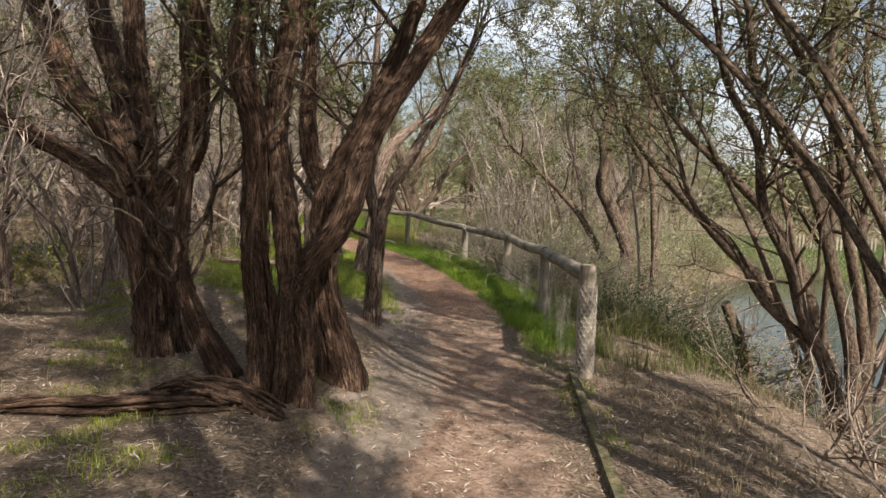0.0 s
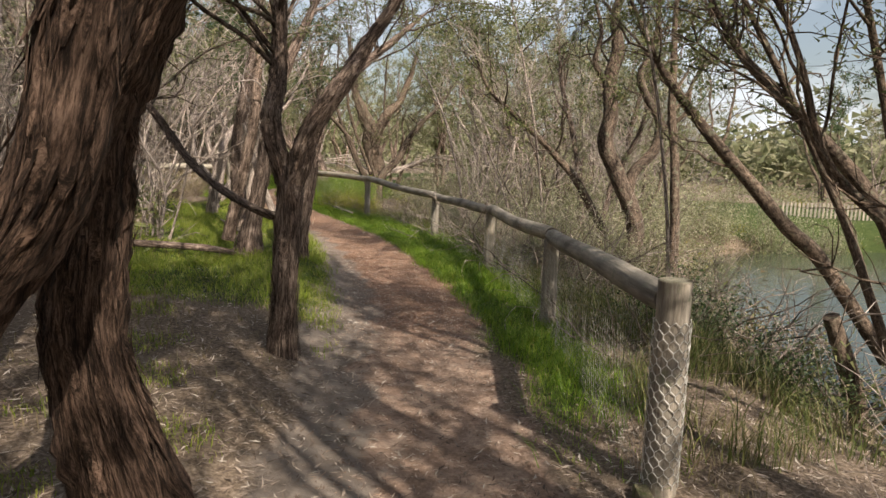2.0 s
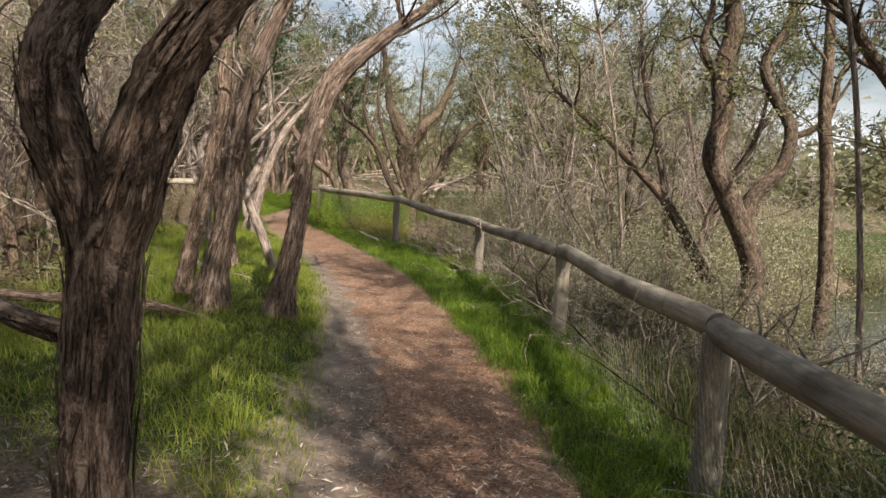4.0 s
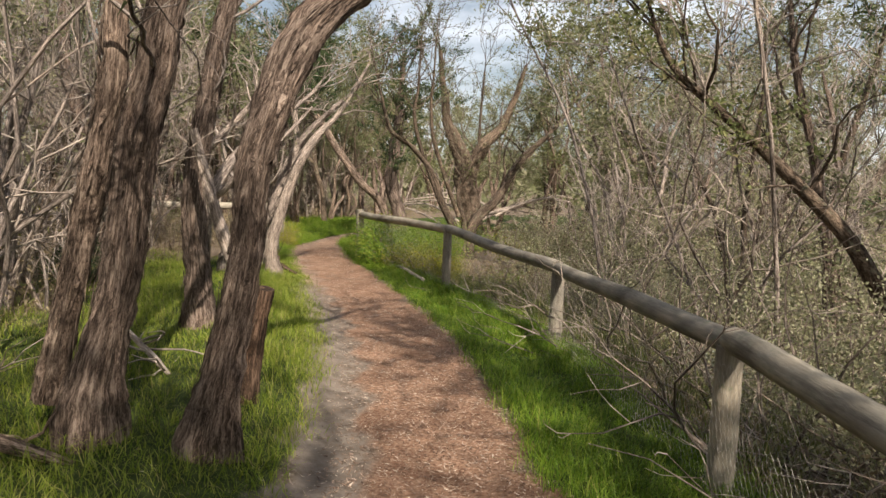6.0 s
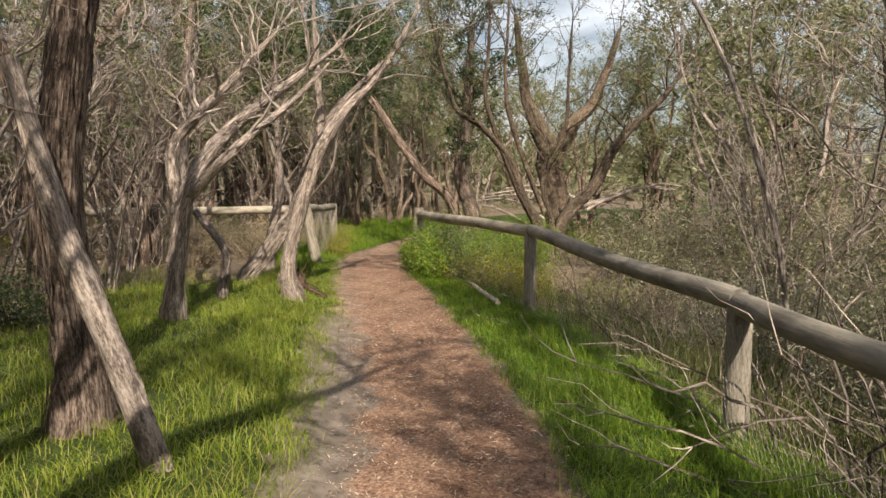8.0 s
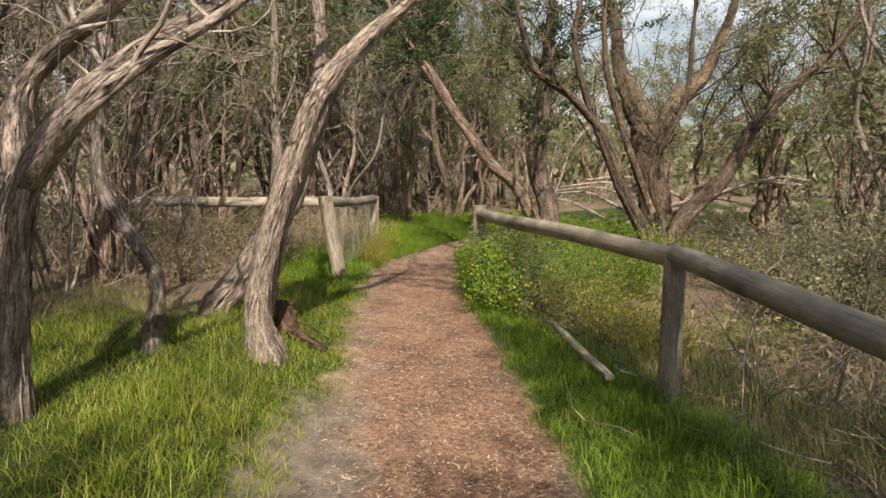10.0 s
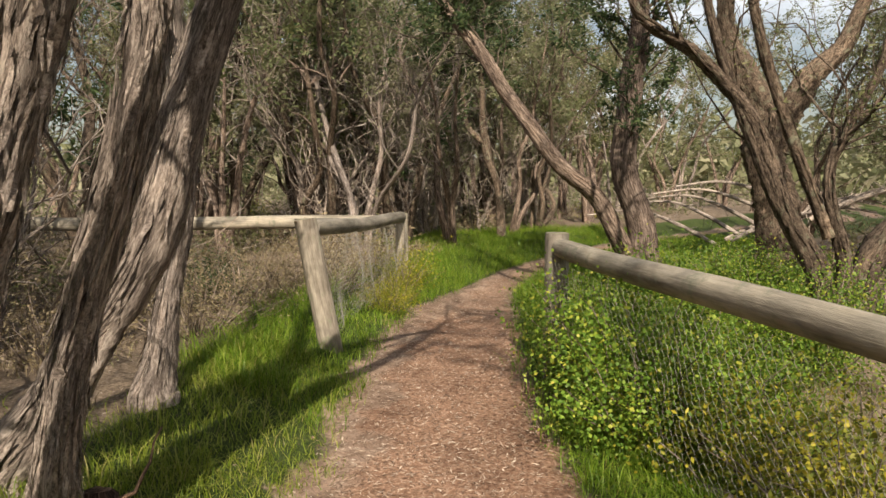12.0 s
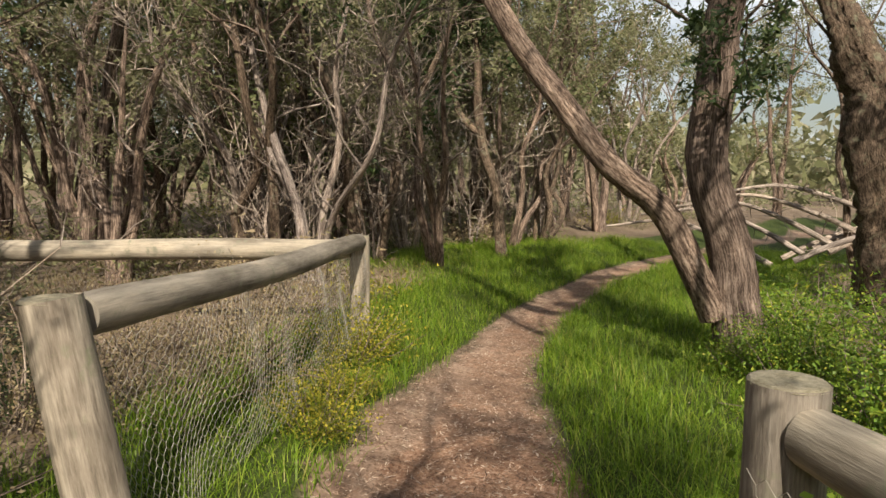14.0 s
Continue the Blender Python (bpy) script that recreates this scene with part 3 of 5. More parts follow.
# ---- trees ----
def ribbons(geo, line, rad, count, rng):
    """Loose strips of bark along a stem."""
    n = len(line)
    for _ in range(count):
        i = rng.integers(0, max(1, n - 6))
        m = int(rng.integers(3, 6))
        seg = line[i:i + m]
        if len(seg) < 3:
            continue
        a = rng.uniform(0, 2 * np.pi)
        o = np.array([math.cos(a), math.sin(a), 0.0])
        s = np.array([-math.sin(a), math.cos(a), 0.0])
        lift = np.linspace(0, 1, len(seg)) ** 2 * rng.uniform(0.0, 0.028)
        if rng.random() < 0.5:
            lift = lift[::-1]
        w = rng.uniform(0.002, 0.008) if rng.random() < 0.85 else rng.uniform(0.008, 0.018)
        mid = seg + o * (rad[i:i + m] * 1.02 + 0.004 + lift)[:, None]
        taper = np.sin(np.linspace(0.3, np.pi - 0.2, len(seg)))[:, None]
        v = np.stack([mid - s * w * taper, mid + s * w * taper], 1).reshape(-1, 3)
        k = (np.arange(len(seg) - 1) * 2)[:, None]
        along = np.repeat(np.linspace(0, 0.3, len(seg)), 2)
        gr = np.stack([np.tile([0.0, 0.02], len(seg)), np.zeros(len(v)), along], -1) + rng.uniform(0, 50, 3)
        geo.add(v, k + np.array([0, 1, 3, 2])[None], gr)


def grow_tree(name, stems, label, bark=None, limb=None, leaf=None, seed=1, branches=9, twigs=5, foliage=30, leaf_size=(0.055, 0.012), reach=1.1,
              detail=20, strips=60, flare=0.35, rough=0.095, from_part=0.4, leaf_above=1.9, parent_at=None, category="tree", group="", bare=0.25, rise=0.03, sides=5, fluff=0.035, twig_steps=5, segment=0.16, steps=7):
    """A tree of given stems (rows of x, y, z, radius), with branches, twigs and leaves grown on them."""
    rng = np.random.default_rng(seed)
    base = parent_at or (stems[0][0][0], stems[0][0][1], stems[0][0][2])
    t = thing(name, base, label, category, group)
    wood, crown = Geo(), Geo()
    spots = []
    for rows in stems:
        rows = np.asarray(rows, float)
        size = np.linalg.norm(np.diff(rows[:, :3], axis=0), axis=1).sum()
        n = max(8, int(size / (0.055 if detail > 14 else segment)))
        line = spline(rows, n)
        rad = np.clip(line[:, 3], 0.008, 1)
        pts = line[:, :3] + 0.25 * rad[:, None] * np.stack([np.sin(np.linspace(0, size * 5, n) + seed), np.cos(np.linspace(0, size * 4, n) + seed), np.zeros(n)], -1) * 0.5
        grounded = rows[0, 2] < ground_z(rows[0, 0], rows[0, 1]) + 0.15 if parent_at is None else rows[0, 2] < 0.1
        if grounded:
            h = pts[:, 2] - pts[0, 2]
            rad = rad * (1 + flare * np.exp(-h / 0.16))
            below = pts[0] - (0, 0, 0.25)
            pts, rad = np.vstack([below, pts]), np.concatenate([[rad[0] * 1.15], rad])
        g = Geo()
        tube(g, pts, rad, detail, rough, True, rng)
        if strips:
            ribbons(g, pts, rad, int(strips * size * 3.0), rng)
        part("trunk", g, bark or BARK_DARK, t)
        if size < 1.25 and detail > 14:
            continue
        lo = int(len(pts) * from_part)
        if detail > 14:
            lo = max(lo, min(len(pts) - 2, int(np.argmax(pts[:, 2] > base[2] + 1.45)) if pts[-1, 2] > base[2] + 1.45 else lo))
        count = int(branches * (0.6 + 0.4 * size / 2.5))
        for b in range(count):
            f = rng.uniform(0, 1) ** 0.7
            i = min(len(pts) - 1, lo + int(f * (len(pts) - lo))) if b > 2 else len(pts) - 1
            tangent = pts[min(i + 1, len(pts) - 1)] - pts[max(i - 1, 0)]
            tangent /= np.linalg.norm(tangent) + 1e-9
            way = rng.normal(0, 1, 3) * (1, 1, 0.35)
            way /= np.linalg.norm(way)
            way = way * (0.8 if b > 2 else 0.35) + tangent * 0.7 + (0, 0, 0.25)
            ln = reach * rng.uniform(0.5, 1.5)
            br = wander(pts[i], way, ln, steps, 0.24, rise, rng)
            br[:, 2] = np.where(br[:, 2] < pts[i][2], 2 * pts[i][2] - br[:, 2], br[:, 2])
            if parent_at is None and np.any((np.abs(across(br[:, 0], br[:, 1])) < 0.9) & (br[:, 2] < 2.6)):
                continue
            r0 = min(0.5 * rad[i], rng.uniform(0.010, 0.024))
            tube(wood, br, np.linspace(r0, 0.005, steps + 1), sides, 0, False, rng)
            dead = rng.random() < bare
            for _ in range(twigs):
                j = int(rng.integers(2, steps + 1))
                w2 = br[j] - br[j - 1]
                w2 = w2 / (np.linalg.norm(w2) + 1e-9) + rng.normal(0, 0.7, 3) + (0, 0, 0.1)
                tw = wander(br[j], w2, rng.uniform(0.25, 0.75) * min(1.2, reach), twig_steps, 0.3, 0.02, rng)
                tube(wood, tw, np.linspace(0.0055, 0.002, twig_steps + 1), 3, 0, False, rng)
                if not dead and tw[-1][2] > leaf_above:
                    u = rng.uniform(0.5, twig_steps, foliage)
                    k = u.astype(int).clip(0, twig_steps - 1)
                    spots.append(tw[k] + (tw[k + 1] - tw[k]) * (u - k)[:, None] + rng.normal(0, fluff, (foliage, 3)))
    if wood.n:
        tagged(part("branchwork", wood, limb or BARK_SMOOTH, t), kind="stuff")
    if spots:
        leaves(crown, np.concatenate(spots), leaf_size[0], leaf_size[1], rng, slim=True)
        part("crown", crown, leaf or LEAF_OLIVE, t, smooth=False)
    return t

# ---- the trees that stand along the walk ----
grow_tree("paperbark_tree", [
        [(-1.44, 3.79, 0.18, 0.205), (-1.54, 3.78, 0.89, 0.173), (-1.62, 3.78, 1.45, 0.162)],
        [(-1.68, 3.78, 1.45, 0.097), (-2.13, 3.75, 1.74, 0.078), (-2.46, 3.43, 2.01, 0.061), (-2.97, 3.1, 2.38, 0.042), (-3.62, 2.68, 3.16, 0.021)],
        [(-1.64, 3.78, 1.54, 0.119), (-1.87, 3.76, 1.96, 0.104), (-2.33, 3.94, 2.44, 0.101), (-2.64, 4.02, 3.15, 0.092), (-2.84, 4.01, 3.82, 0.059), (-3.1, 4, 5, 0.029)],
        [(-1.57, 3.78, 1.5, 0.086), (-1.76, 4.07, 2.3, 0.078), (-1.88, 4.16, 3.02, 0.07), (-1.94, 4.26, 3.93, 0.047), (-2, 4.36, 5.14, 0.024)],
        [(-1.45, 3.79, 1.46, 0.108), (-1.12, 3.61, 1.96, 0.093), (-1.03, 3.41, 2.82, 0.079), (-1.04, 3.31, 3.58, 0.051), (-1.05, 3.19, 4.79, 0.025)],
        [(-1.66, 3.78, 1.83, 0.086), (-2.09, 4.15, 2.66, 0.084), (-2.3, 4.34, 3.34, 0.072), (-2.48, 4.53, 4.28, 0.045), (-2.65, 4.71, 5.46, 0.022)],
    ], "old multi-limbed paperbark tree with dark shaggy bark", seed=11, flare=0.15, branches=8)
grow_tree("paperbark_tree", [
        [(-0.39, 3, 0.21, 0.105), (-0.44, 2.99, 1.02, 0.0812), (-0.46, 2.99, 1.84, 0.0782), (-0.53, 2.99, 2.4, 0.0724), (-0.55, 3.19, 3.18, 0.0549), (-0.57, 3.41, 4.37, 0.027)],
        [(-0.17, 3.01, 0.09, 0.086), (-0.18, 3.01, 0.74, 0.076), (-0.27, 3.01, 1.32, 0.076), (-0.37, 3.2, 2.05, 0.0767), (-0.34, 3.4, 2.82, 0.0716), (-0.25, 3.61, 3.64, 0.0541), (-0.15, 3.83, 4.82, 0.027)],
        [(-0.28, 3, 0.22, 0.086), (-0.21, 3.01, 0.88, 0.0782), (0.07, 3.03, 1.33, 0.076), (0.26, 3.04, 1.86, 0.0731), (0.55, 3.25, 2.45, 0.0687), (0.91, 3.48, 3.08, 0.0519), (1.34, 3.75, 4.14, 0.0256)],
        [(-0.79, 3.35, 0.24, 0.0855), (-1.01, 3.34, 0.64, 0.0643), (-1.1, 3.33, 1.04, 0.0512), (-1.06, 3.33, 1.66, 0.0431)],
    ], "clump of shaggy brown paperbark stems beside the track", seed=12, flare=0.2, branches=14, foliage=48, reach=1.3, leaf_above=2.5, strips=110)
grow_tree("paperbark_tree", [
        [(-0.07, 3.7, 0.14, 0.173), (-0.18, 3.7, 0.74, 0.121), (-0.18, 3.7, 1.17, 0.11), (-0.16, 3.7, 1.49, 0.104), (-0.02, 3.7, 1.76, 0.092), (0.13, 3.7, 2.11, 0.081), (0.33, 3.91, 2.62, 0.062), (0.64, 4.23, 3.72, 0.031)],
        [(-0.15, 3.7, 1.44, 0.069), (-0.32, 3.9, 1.73, 0.068), (-0.4, 3.99, 2.17, 0.058), (-0.41, 4.09, 2.67, 0.04), (-0.43, 4.27, 3.87, 0.02)],
    ], "thick leaning paperbark trunk with peeling brown bark", seed=13, flare=0.2, branches=18, foliage=48, reach=1.4, leaf_above=2.4, strips=110)
grow_tree("paperbark_tree", [
        [(-0.22, 6.05, 0.22, 0.088), (-0.18, 6.05, 0.69, 0.080), (-0.15, 6.05, 1.15, 0.080), (-0.17, 6.05, 1.46, 0.078)],
        [(-0.19, 6.05, 1.27, 0.064), (-0.27, 6.05, 1.65, 0.057), (-0.29, 6.25, 2.01, 0.053), (-0.28, 6.35, 2.6, 0.035), (-0.26, 6.5, 3.8, 0.018)],
        [(-0.14, 6.05, 1.27, 0.074), (-0.01, 6.06, 1.61, 0.064), (0.15, 6.06, 1.87, 0.057), (0.3, 6.27, 2.18, 0.05), (0.53, 6.38, 2.58, 0.033), (0.97, 6.59, 3.65, 0.017)],
        [(-0.25, 6.05, 1.04, 0.027), (-0.46, 6.04, 1.13, 0.025), (-0.89, 6.33, 1.34, 0.024), (-1.18, 6.42, 1.68, 0.022), (-1.48, 6.51, 2.03, 0.019), (-2.05, 6.68, 3.02, 0.009)],
    ], "forked paperbark tree with split brown bark", seed=14, bark=BARK_GREY, flare=0.10, strips=80, branches=18, foliage=48, reach=1.4, leaf_above=2.3)
grow_tree("paperbark_tree", [
        [(-1.14, 10.3, 0.2, 0.125), (-1.04, 10.3, 0.59, 0.089), (-0.97, 10.3, 1.04, 0.078), (-0.93, 10.3, 1.38, 0.077), (-0.86, 10.3, 1.68, 0.08), (-0.77, 10.4, 2.09, 0.091), (-0.62, 10.55, 2.36, 0.086), (-0.27, 10.9, 2.74, 0.06), (0.08, 11.25, 3.12, 0.039), (0.43, 11.6, 3.5, 0.017)],
    ], "slender paperbark tree leaning over the track", seed=15, bark=BARK_GREY, flare=0.12, branches=16, foliage=44, reach=1.3, leaf_above=2.4)
grow_tree("paperbark_tree", [
        [(-2.03, 10.3, 0.29, 0.086), (-1.94, 10.3, 0.74, 0.071), (-1.85, 10.3, 1.17, 0.066), (-1.74, 10.3, 1.52, 0.065), (-1.67, 10.3, 1.93, 0.061), (-1.65, 10.3, 2.33, 0.057), (-1.57, 10.4, 2.88, 0.04), (-1.49, 10.5, 3.43, 0.026), (-1.41, 10.6, 3.98, 0.011)],
        [(-1.73, 10.24, 0.27, 0.15), (-1.66, 10.24, 0.7, 0.107), (-1.58, 10.24, 1.12, 0.095), (-1.49, 10.24, 1.53, 0.094), (-1.42, 10.24, 1.93, 0.093), (-1.35, 10.24, 2.28, 0.085), (-1.15, 10.39, 2.83, 0.06), (-0.95, 10.54, 3.38, 0.038), (-0.75, 10.69, 3.93, 0.017)],
    ], "pair of leaning paperbark trunks in green grass", seed=16, bark=BARK_GREY, flare=0.12, limb=BARK_PALE, branches=14, foliage=40, reach=1.2, leaf_above=2.3)
grow_tree("paperbark_tree", [
        [(-2.72, 12.96, 0.22, 0.123), (-2.78, 12.95, 0.99, 0.105), (-2.69, 12.96, 2.15, 0.099), (-2.5, 12.99, 2.95, 0.082), (-2.39, 13.01, 3.61, 0.053), (-2.24, 13.04, 4.81, 0.026)],
    ], "grey-barked paperbark tree with a straight trunk", seed=17, bark=BARK_GREY, limb=BARK_PALE)
grow_tree("paperbark_tree", [
        [(-3.75, 16.9, 0.08, 0.112), (-3.8, 16.88, 0.44, 0.0765), (-3.66, 16.94, 1.09, 0.0799), (-3.55, 17, 1.54, 0.0765), (-3.39, 17.08, 1.92, 0.0748), (-3.29, 17.46, 2.32, 0.0587), (-3.09, 17.89, 2.72, 0.0382), (-2.8, 18.51, 3.62, 0.0187)],
        [(-4.2, 17.4, 0.1, 0.0765), (-4.09, 17.4, 0.54, 0.057), (-3.99, 17.45, 1, 0.057), (-3.72, 17.47, 1.71, 0.0553), (-3.67, 17.49, 2.11, 0.0501), (-3.74, 17.57, 2.58, 0.0331), (-3.87, 17.72, 3.77, 0.0161)],
    ], "twisted pale paperbark tree arching toward the track", seed=18, foliage=10, bark=BARK_PALE, strips=90, limb=BARK_PALE)
grow_tree("paperbark_tree", [
        [(-5.17, 18.59, 0.23, 0.089), (-5.08, 18.64, 0.68, 0.059), (-5, 18.68, 1.12, 0.055), (-4.97, 18.7, 1.64, 0.048), (-4.97, 18.69, 1.98, 0.036), (-4.97, 18.66, 3.19, 0.018)],
    ], "thin pale paperbark tree standing in dry grass", seed=19, bark=BARK_PALE, limb=BARK_PALE)
grow_tree("forked_tree", [
        [(-3.7, 25.21, -0.08, 0.229), (-3.76, 25.18, 0.61, 0.193), (-3.98, 25.07, 1.43, 0.169), (-4, 25.06, 2.28, 0.159), (-3.91, 25.11, 2.97, 0.145), (-3.86, 25.13, 3.86, 0.096), (-3.81, 25.15, 5.07, 0.048)],
        [(-3.92, 25.1, 0.32, 0.132), (-4.26, 24.94, 1.1, 0.116), (-4.75, 24.7, 1.62, 0.106), (-5.3, 24.66, 2.3, 0.1), (-5.82, 24.62, 3.07, 0.093), (-6.41, 24.56, 3.86, 0.064), (-6.95, 24.51, 4.89, 0.032)],
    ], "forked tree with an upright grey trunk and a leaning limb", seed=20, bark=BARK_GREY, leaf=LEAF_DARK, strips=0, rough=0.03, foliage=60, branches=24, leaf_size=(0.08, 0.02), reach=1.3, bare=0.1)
grow_tree("sapling", [
        [(-7.48, 29.41, -0.01, 0.104), (-7.6, 29.35, 1.32, 0.085), (-7.85, 29.23, 2.25, 0.085), (-7.9, 29.21, 3.35, 0.066), (-8.03, 29.14, 4.43, 0.043), (-8.14, 29.08, 5.64, 0.021)],
        [(-7.85, 29.23, 2.25, 0.066), (-8.21, 29.06, 2.71, 0.057), (-8.28, 29.02, 3.53, 0.047), (-8.45, 28.94, 4.61, 0.028), (-8.59, 28.87, 5.81, 0.014)],
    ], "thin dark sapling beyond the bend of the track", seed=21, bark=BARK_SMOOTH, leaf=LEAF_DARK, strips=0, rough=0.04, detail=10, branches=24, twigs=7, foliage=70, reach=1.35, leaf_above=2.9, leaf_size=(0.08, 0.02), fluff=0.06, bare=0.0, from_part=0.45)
grow_tree("old_gum_tree", [
        [(-2.04, 28.44, -0.21, 0.373), (-2.39, 28.25, 1.56, 0.273), (-2.59, 28.15, 2.73, 0.248), (-2.96, 27.95, 3.55, 0.149), (-3.15, 27.85, 4.68, 0.0993), (-3.3, 27.77, 5.88, 0.0497)],
        [(-2.29, 28.3, 1.89, 0.199), (-1.97, 28.48, 2.89, 0.199), (-1.41, 28.77, 3.55, 0.149), (-1.02, 28.98, 4.52, 0.0993), (-0.69, 29.16, 5.65, 0.0497)],
    ], "massive old tree with deeply furrowed dark bark", seed=22, bark=BARK_SMOOTH, strips=60, rough=0.1, flare=0.2, reach=1.6, foliage=24)
grow_tree("bankside_tree", [
        [(4.07, 13.1, -0.31, 0.175), (4.08, 13.1, 0.27, 0.155), (3.96, 13.1, 0.77, 0.15), (3.69, 13.1, 1.27, 0.145), (3.49, 13.1, 1.75, 0.135), (3.52, 13.1, 2.24, 0.128), (3.5, 13.1, 2.8, 0.12), (3.57, 13.1, 3.28, 0.11), (3.53, 13.15, 3.9, 0.085), (3.7, 13.2, 4.6, 0.06), (3.6, 13.2, 5.8, 0.025)],
        [(3.95, 13.1, 0.82, 0.10), (3.98, 13.1, 1.28, 0.092), (4.31, 13.1, 1.68, 0.085), (4.37, 13.1, 2.15, 0.075), (4.11, 13.1, 2.58, 0.066), (4.0, 13.1, 2.97, 0.058), (4.24, 13.1, 3.45, 0.048), (4.23, 13.1, 4.1, 0.032), (4.5, 13.1, 5.0, 0.015)],
        [(4.0, 13.6, -0.25, 0.10), (3.51, 13.6, 0.45, 0.082), (3.1, 13.6, 1.14, 0.07), (2.64, 13.6, 1.61, 0.06), (2.22, 13.6, 2.02, 0.05), (1.86, 13.6, 2.31, 0.042), (1.45, 13.6, 2.72, 0.03), (1.2, 13.6, 3.3, 0.014)],
        [(3.5, 13.1, 2.7, 0.05), (3.2, 13.0, 3.1, 0.042), (3.25, 12.9, 3.6, 0.034), (3.0, 12.8, 4.3, 0.015)],
        [(4.35, 13.1, 2.0, 0.042), (4.75, 13.0, 2.3, 0.036), (4.8, 12.9, 2.8, 0.03), (5.15, 12.8, 3.3, 0.014)],
    ], "dark sinuous tree with small clumped leaves on the bank", seed=23, bark=BARK_SMOOTH, strips=0, rough=0.03, leaf=LEAF_OLIVE, branches=14, foliage=34, fluff=0.06, bare=0.2, leaf_size=(0.06, 0.02), detail=15)
grow_tree("bankside_tree", [
        [(4.35, 11.83, -0.18, 0.078), (4.29, 11.83, 1.13, 0.069), (4.16, 11.83, 2.22, 0.061), (4.11, 11.83, 3.37, 0.043), (4.07, 11.83, 4.58, 0.021)],
    ], "slim grey tree standing on the bank", seed=24, bark=BARK_SMOOTH, strips=0, rough=0.03, detail=10)
grow_tree("tea_tree", [
        [(4.51, 5.3, -0.7, 0.085), (4.30, 5.27, 0.0, 0.066), (4.04, 5.27, 0.47, 0.060), (3.85, 5.2, 1.0, 0.056), (3.60, 5.26, 1.5, 0.050), (3.51, 5.24, 2.1, 0.044), (3.2, 5.23, 2.6, 0.036), (3.03, 5.21, 3.3, 0.024), (2.73, 5.19, 4.6, 0.012)],
        [(4.62, 5.31, -0.67, 0.085), (4.52, 5.3, 0.2, 0.066), (4.30, 5.28, 0.9, 0.058), (4.12, 5.27, 1.5, 0.053), (3.85, 5.27, 2.0, 0.046), (3.44, 5.24, 2.7, 0.036), (3.30, 5.22, 3.4, 0.024), (2.73, 5.19, 4.6, 0.012)],
        [(4.72, 5.31, -0.61, 0.075), (4.62, 5.3, 0.4, 0.056), (4.42, 5.29, 1.2, 0.05), (4.28, 5.29, 2.0, 0.044), (4.12, 5.28, 2.8, 0.036), (4.2, 5.28, 3.8, 0.024), (4.28, 5.28, 5.0, 0.012)],
        [(4.75, 5.5, -0.65, 0.065), (4.85, 5.55, 0.5, 0.05), (4.70, 5.6, 1.3, 0.044), (4.80, 5.6, 2.1, 0.036), (4.6, 5.6, 3.0, 0.024), (4.75, 5.6, 4.4, 0.012)],
        [(4.25, 5.26, 0.15, 0.045), (3.75, 5.4, 0.55, 0.038), (3.45, 5.5, 1.1, 0.032), (3.05, 5.55, 1.5, 0.026), (2.85, 5.6, 2.1, 0.018), (2.5, 5.6, 2.8, 0.009)],
        [(4.12, 5.27, 1.5, 0.034), (4.5, 5.4, 2.0, 0.028), (4.45, 5.5, 2.6, 0.022), (4.8, 5.6, 3.3, 0.01)],
    ], "multi-stemmed dark tea tree on the pond bank", seed=25, bark=BARK_SMOOTH, strips=0, branches=16, twigs=8, foliage=12, fluff=0.05, leaf_size=(0.045, 0.013), from_part=0.3, rough=0.05, detail=12)
grow_tree("tea_tree", [
        [(6.3, 9.63, -0.86, 0.088), (5.42, 9.61, 0.31, 0.088), (4.9, 9.61, 0.78, 0.084), (4.15, 9.6, 1.56, 0.074), (3.56, 9.59, 2.19, 0.054), (3.12, 9.58, 2.81, 0.03), (2.6, 9.57, 3.86, 0.015)],
    ], "bare curving tea tree limb over the bank", seed=26, strips=0, rough=0.03, bark=BARK_SMOOTH, detail=10, branches=14)
grow_tree("tea_tree", [
        [(6.1, 8.5, -1, 0.1), (5.62, 8.51, 0.33, 0.087), (5.3, 8.51, 1.02, 0.081), (4.64, 8.5, 1.74, 0.072), (4.02, 8.49, 2.28, 0.058), (3.58, 8.48, 2.75, 0.035), (2.96, 8.47, 3.72, 0.018)],
    ], "arching tea tree limb with sparse leaves", seed=27, strips=0, rough=0.03, bark=BARK_SMOOTH, detail=10, branches=14)
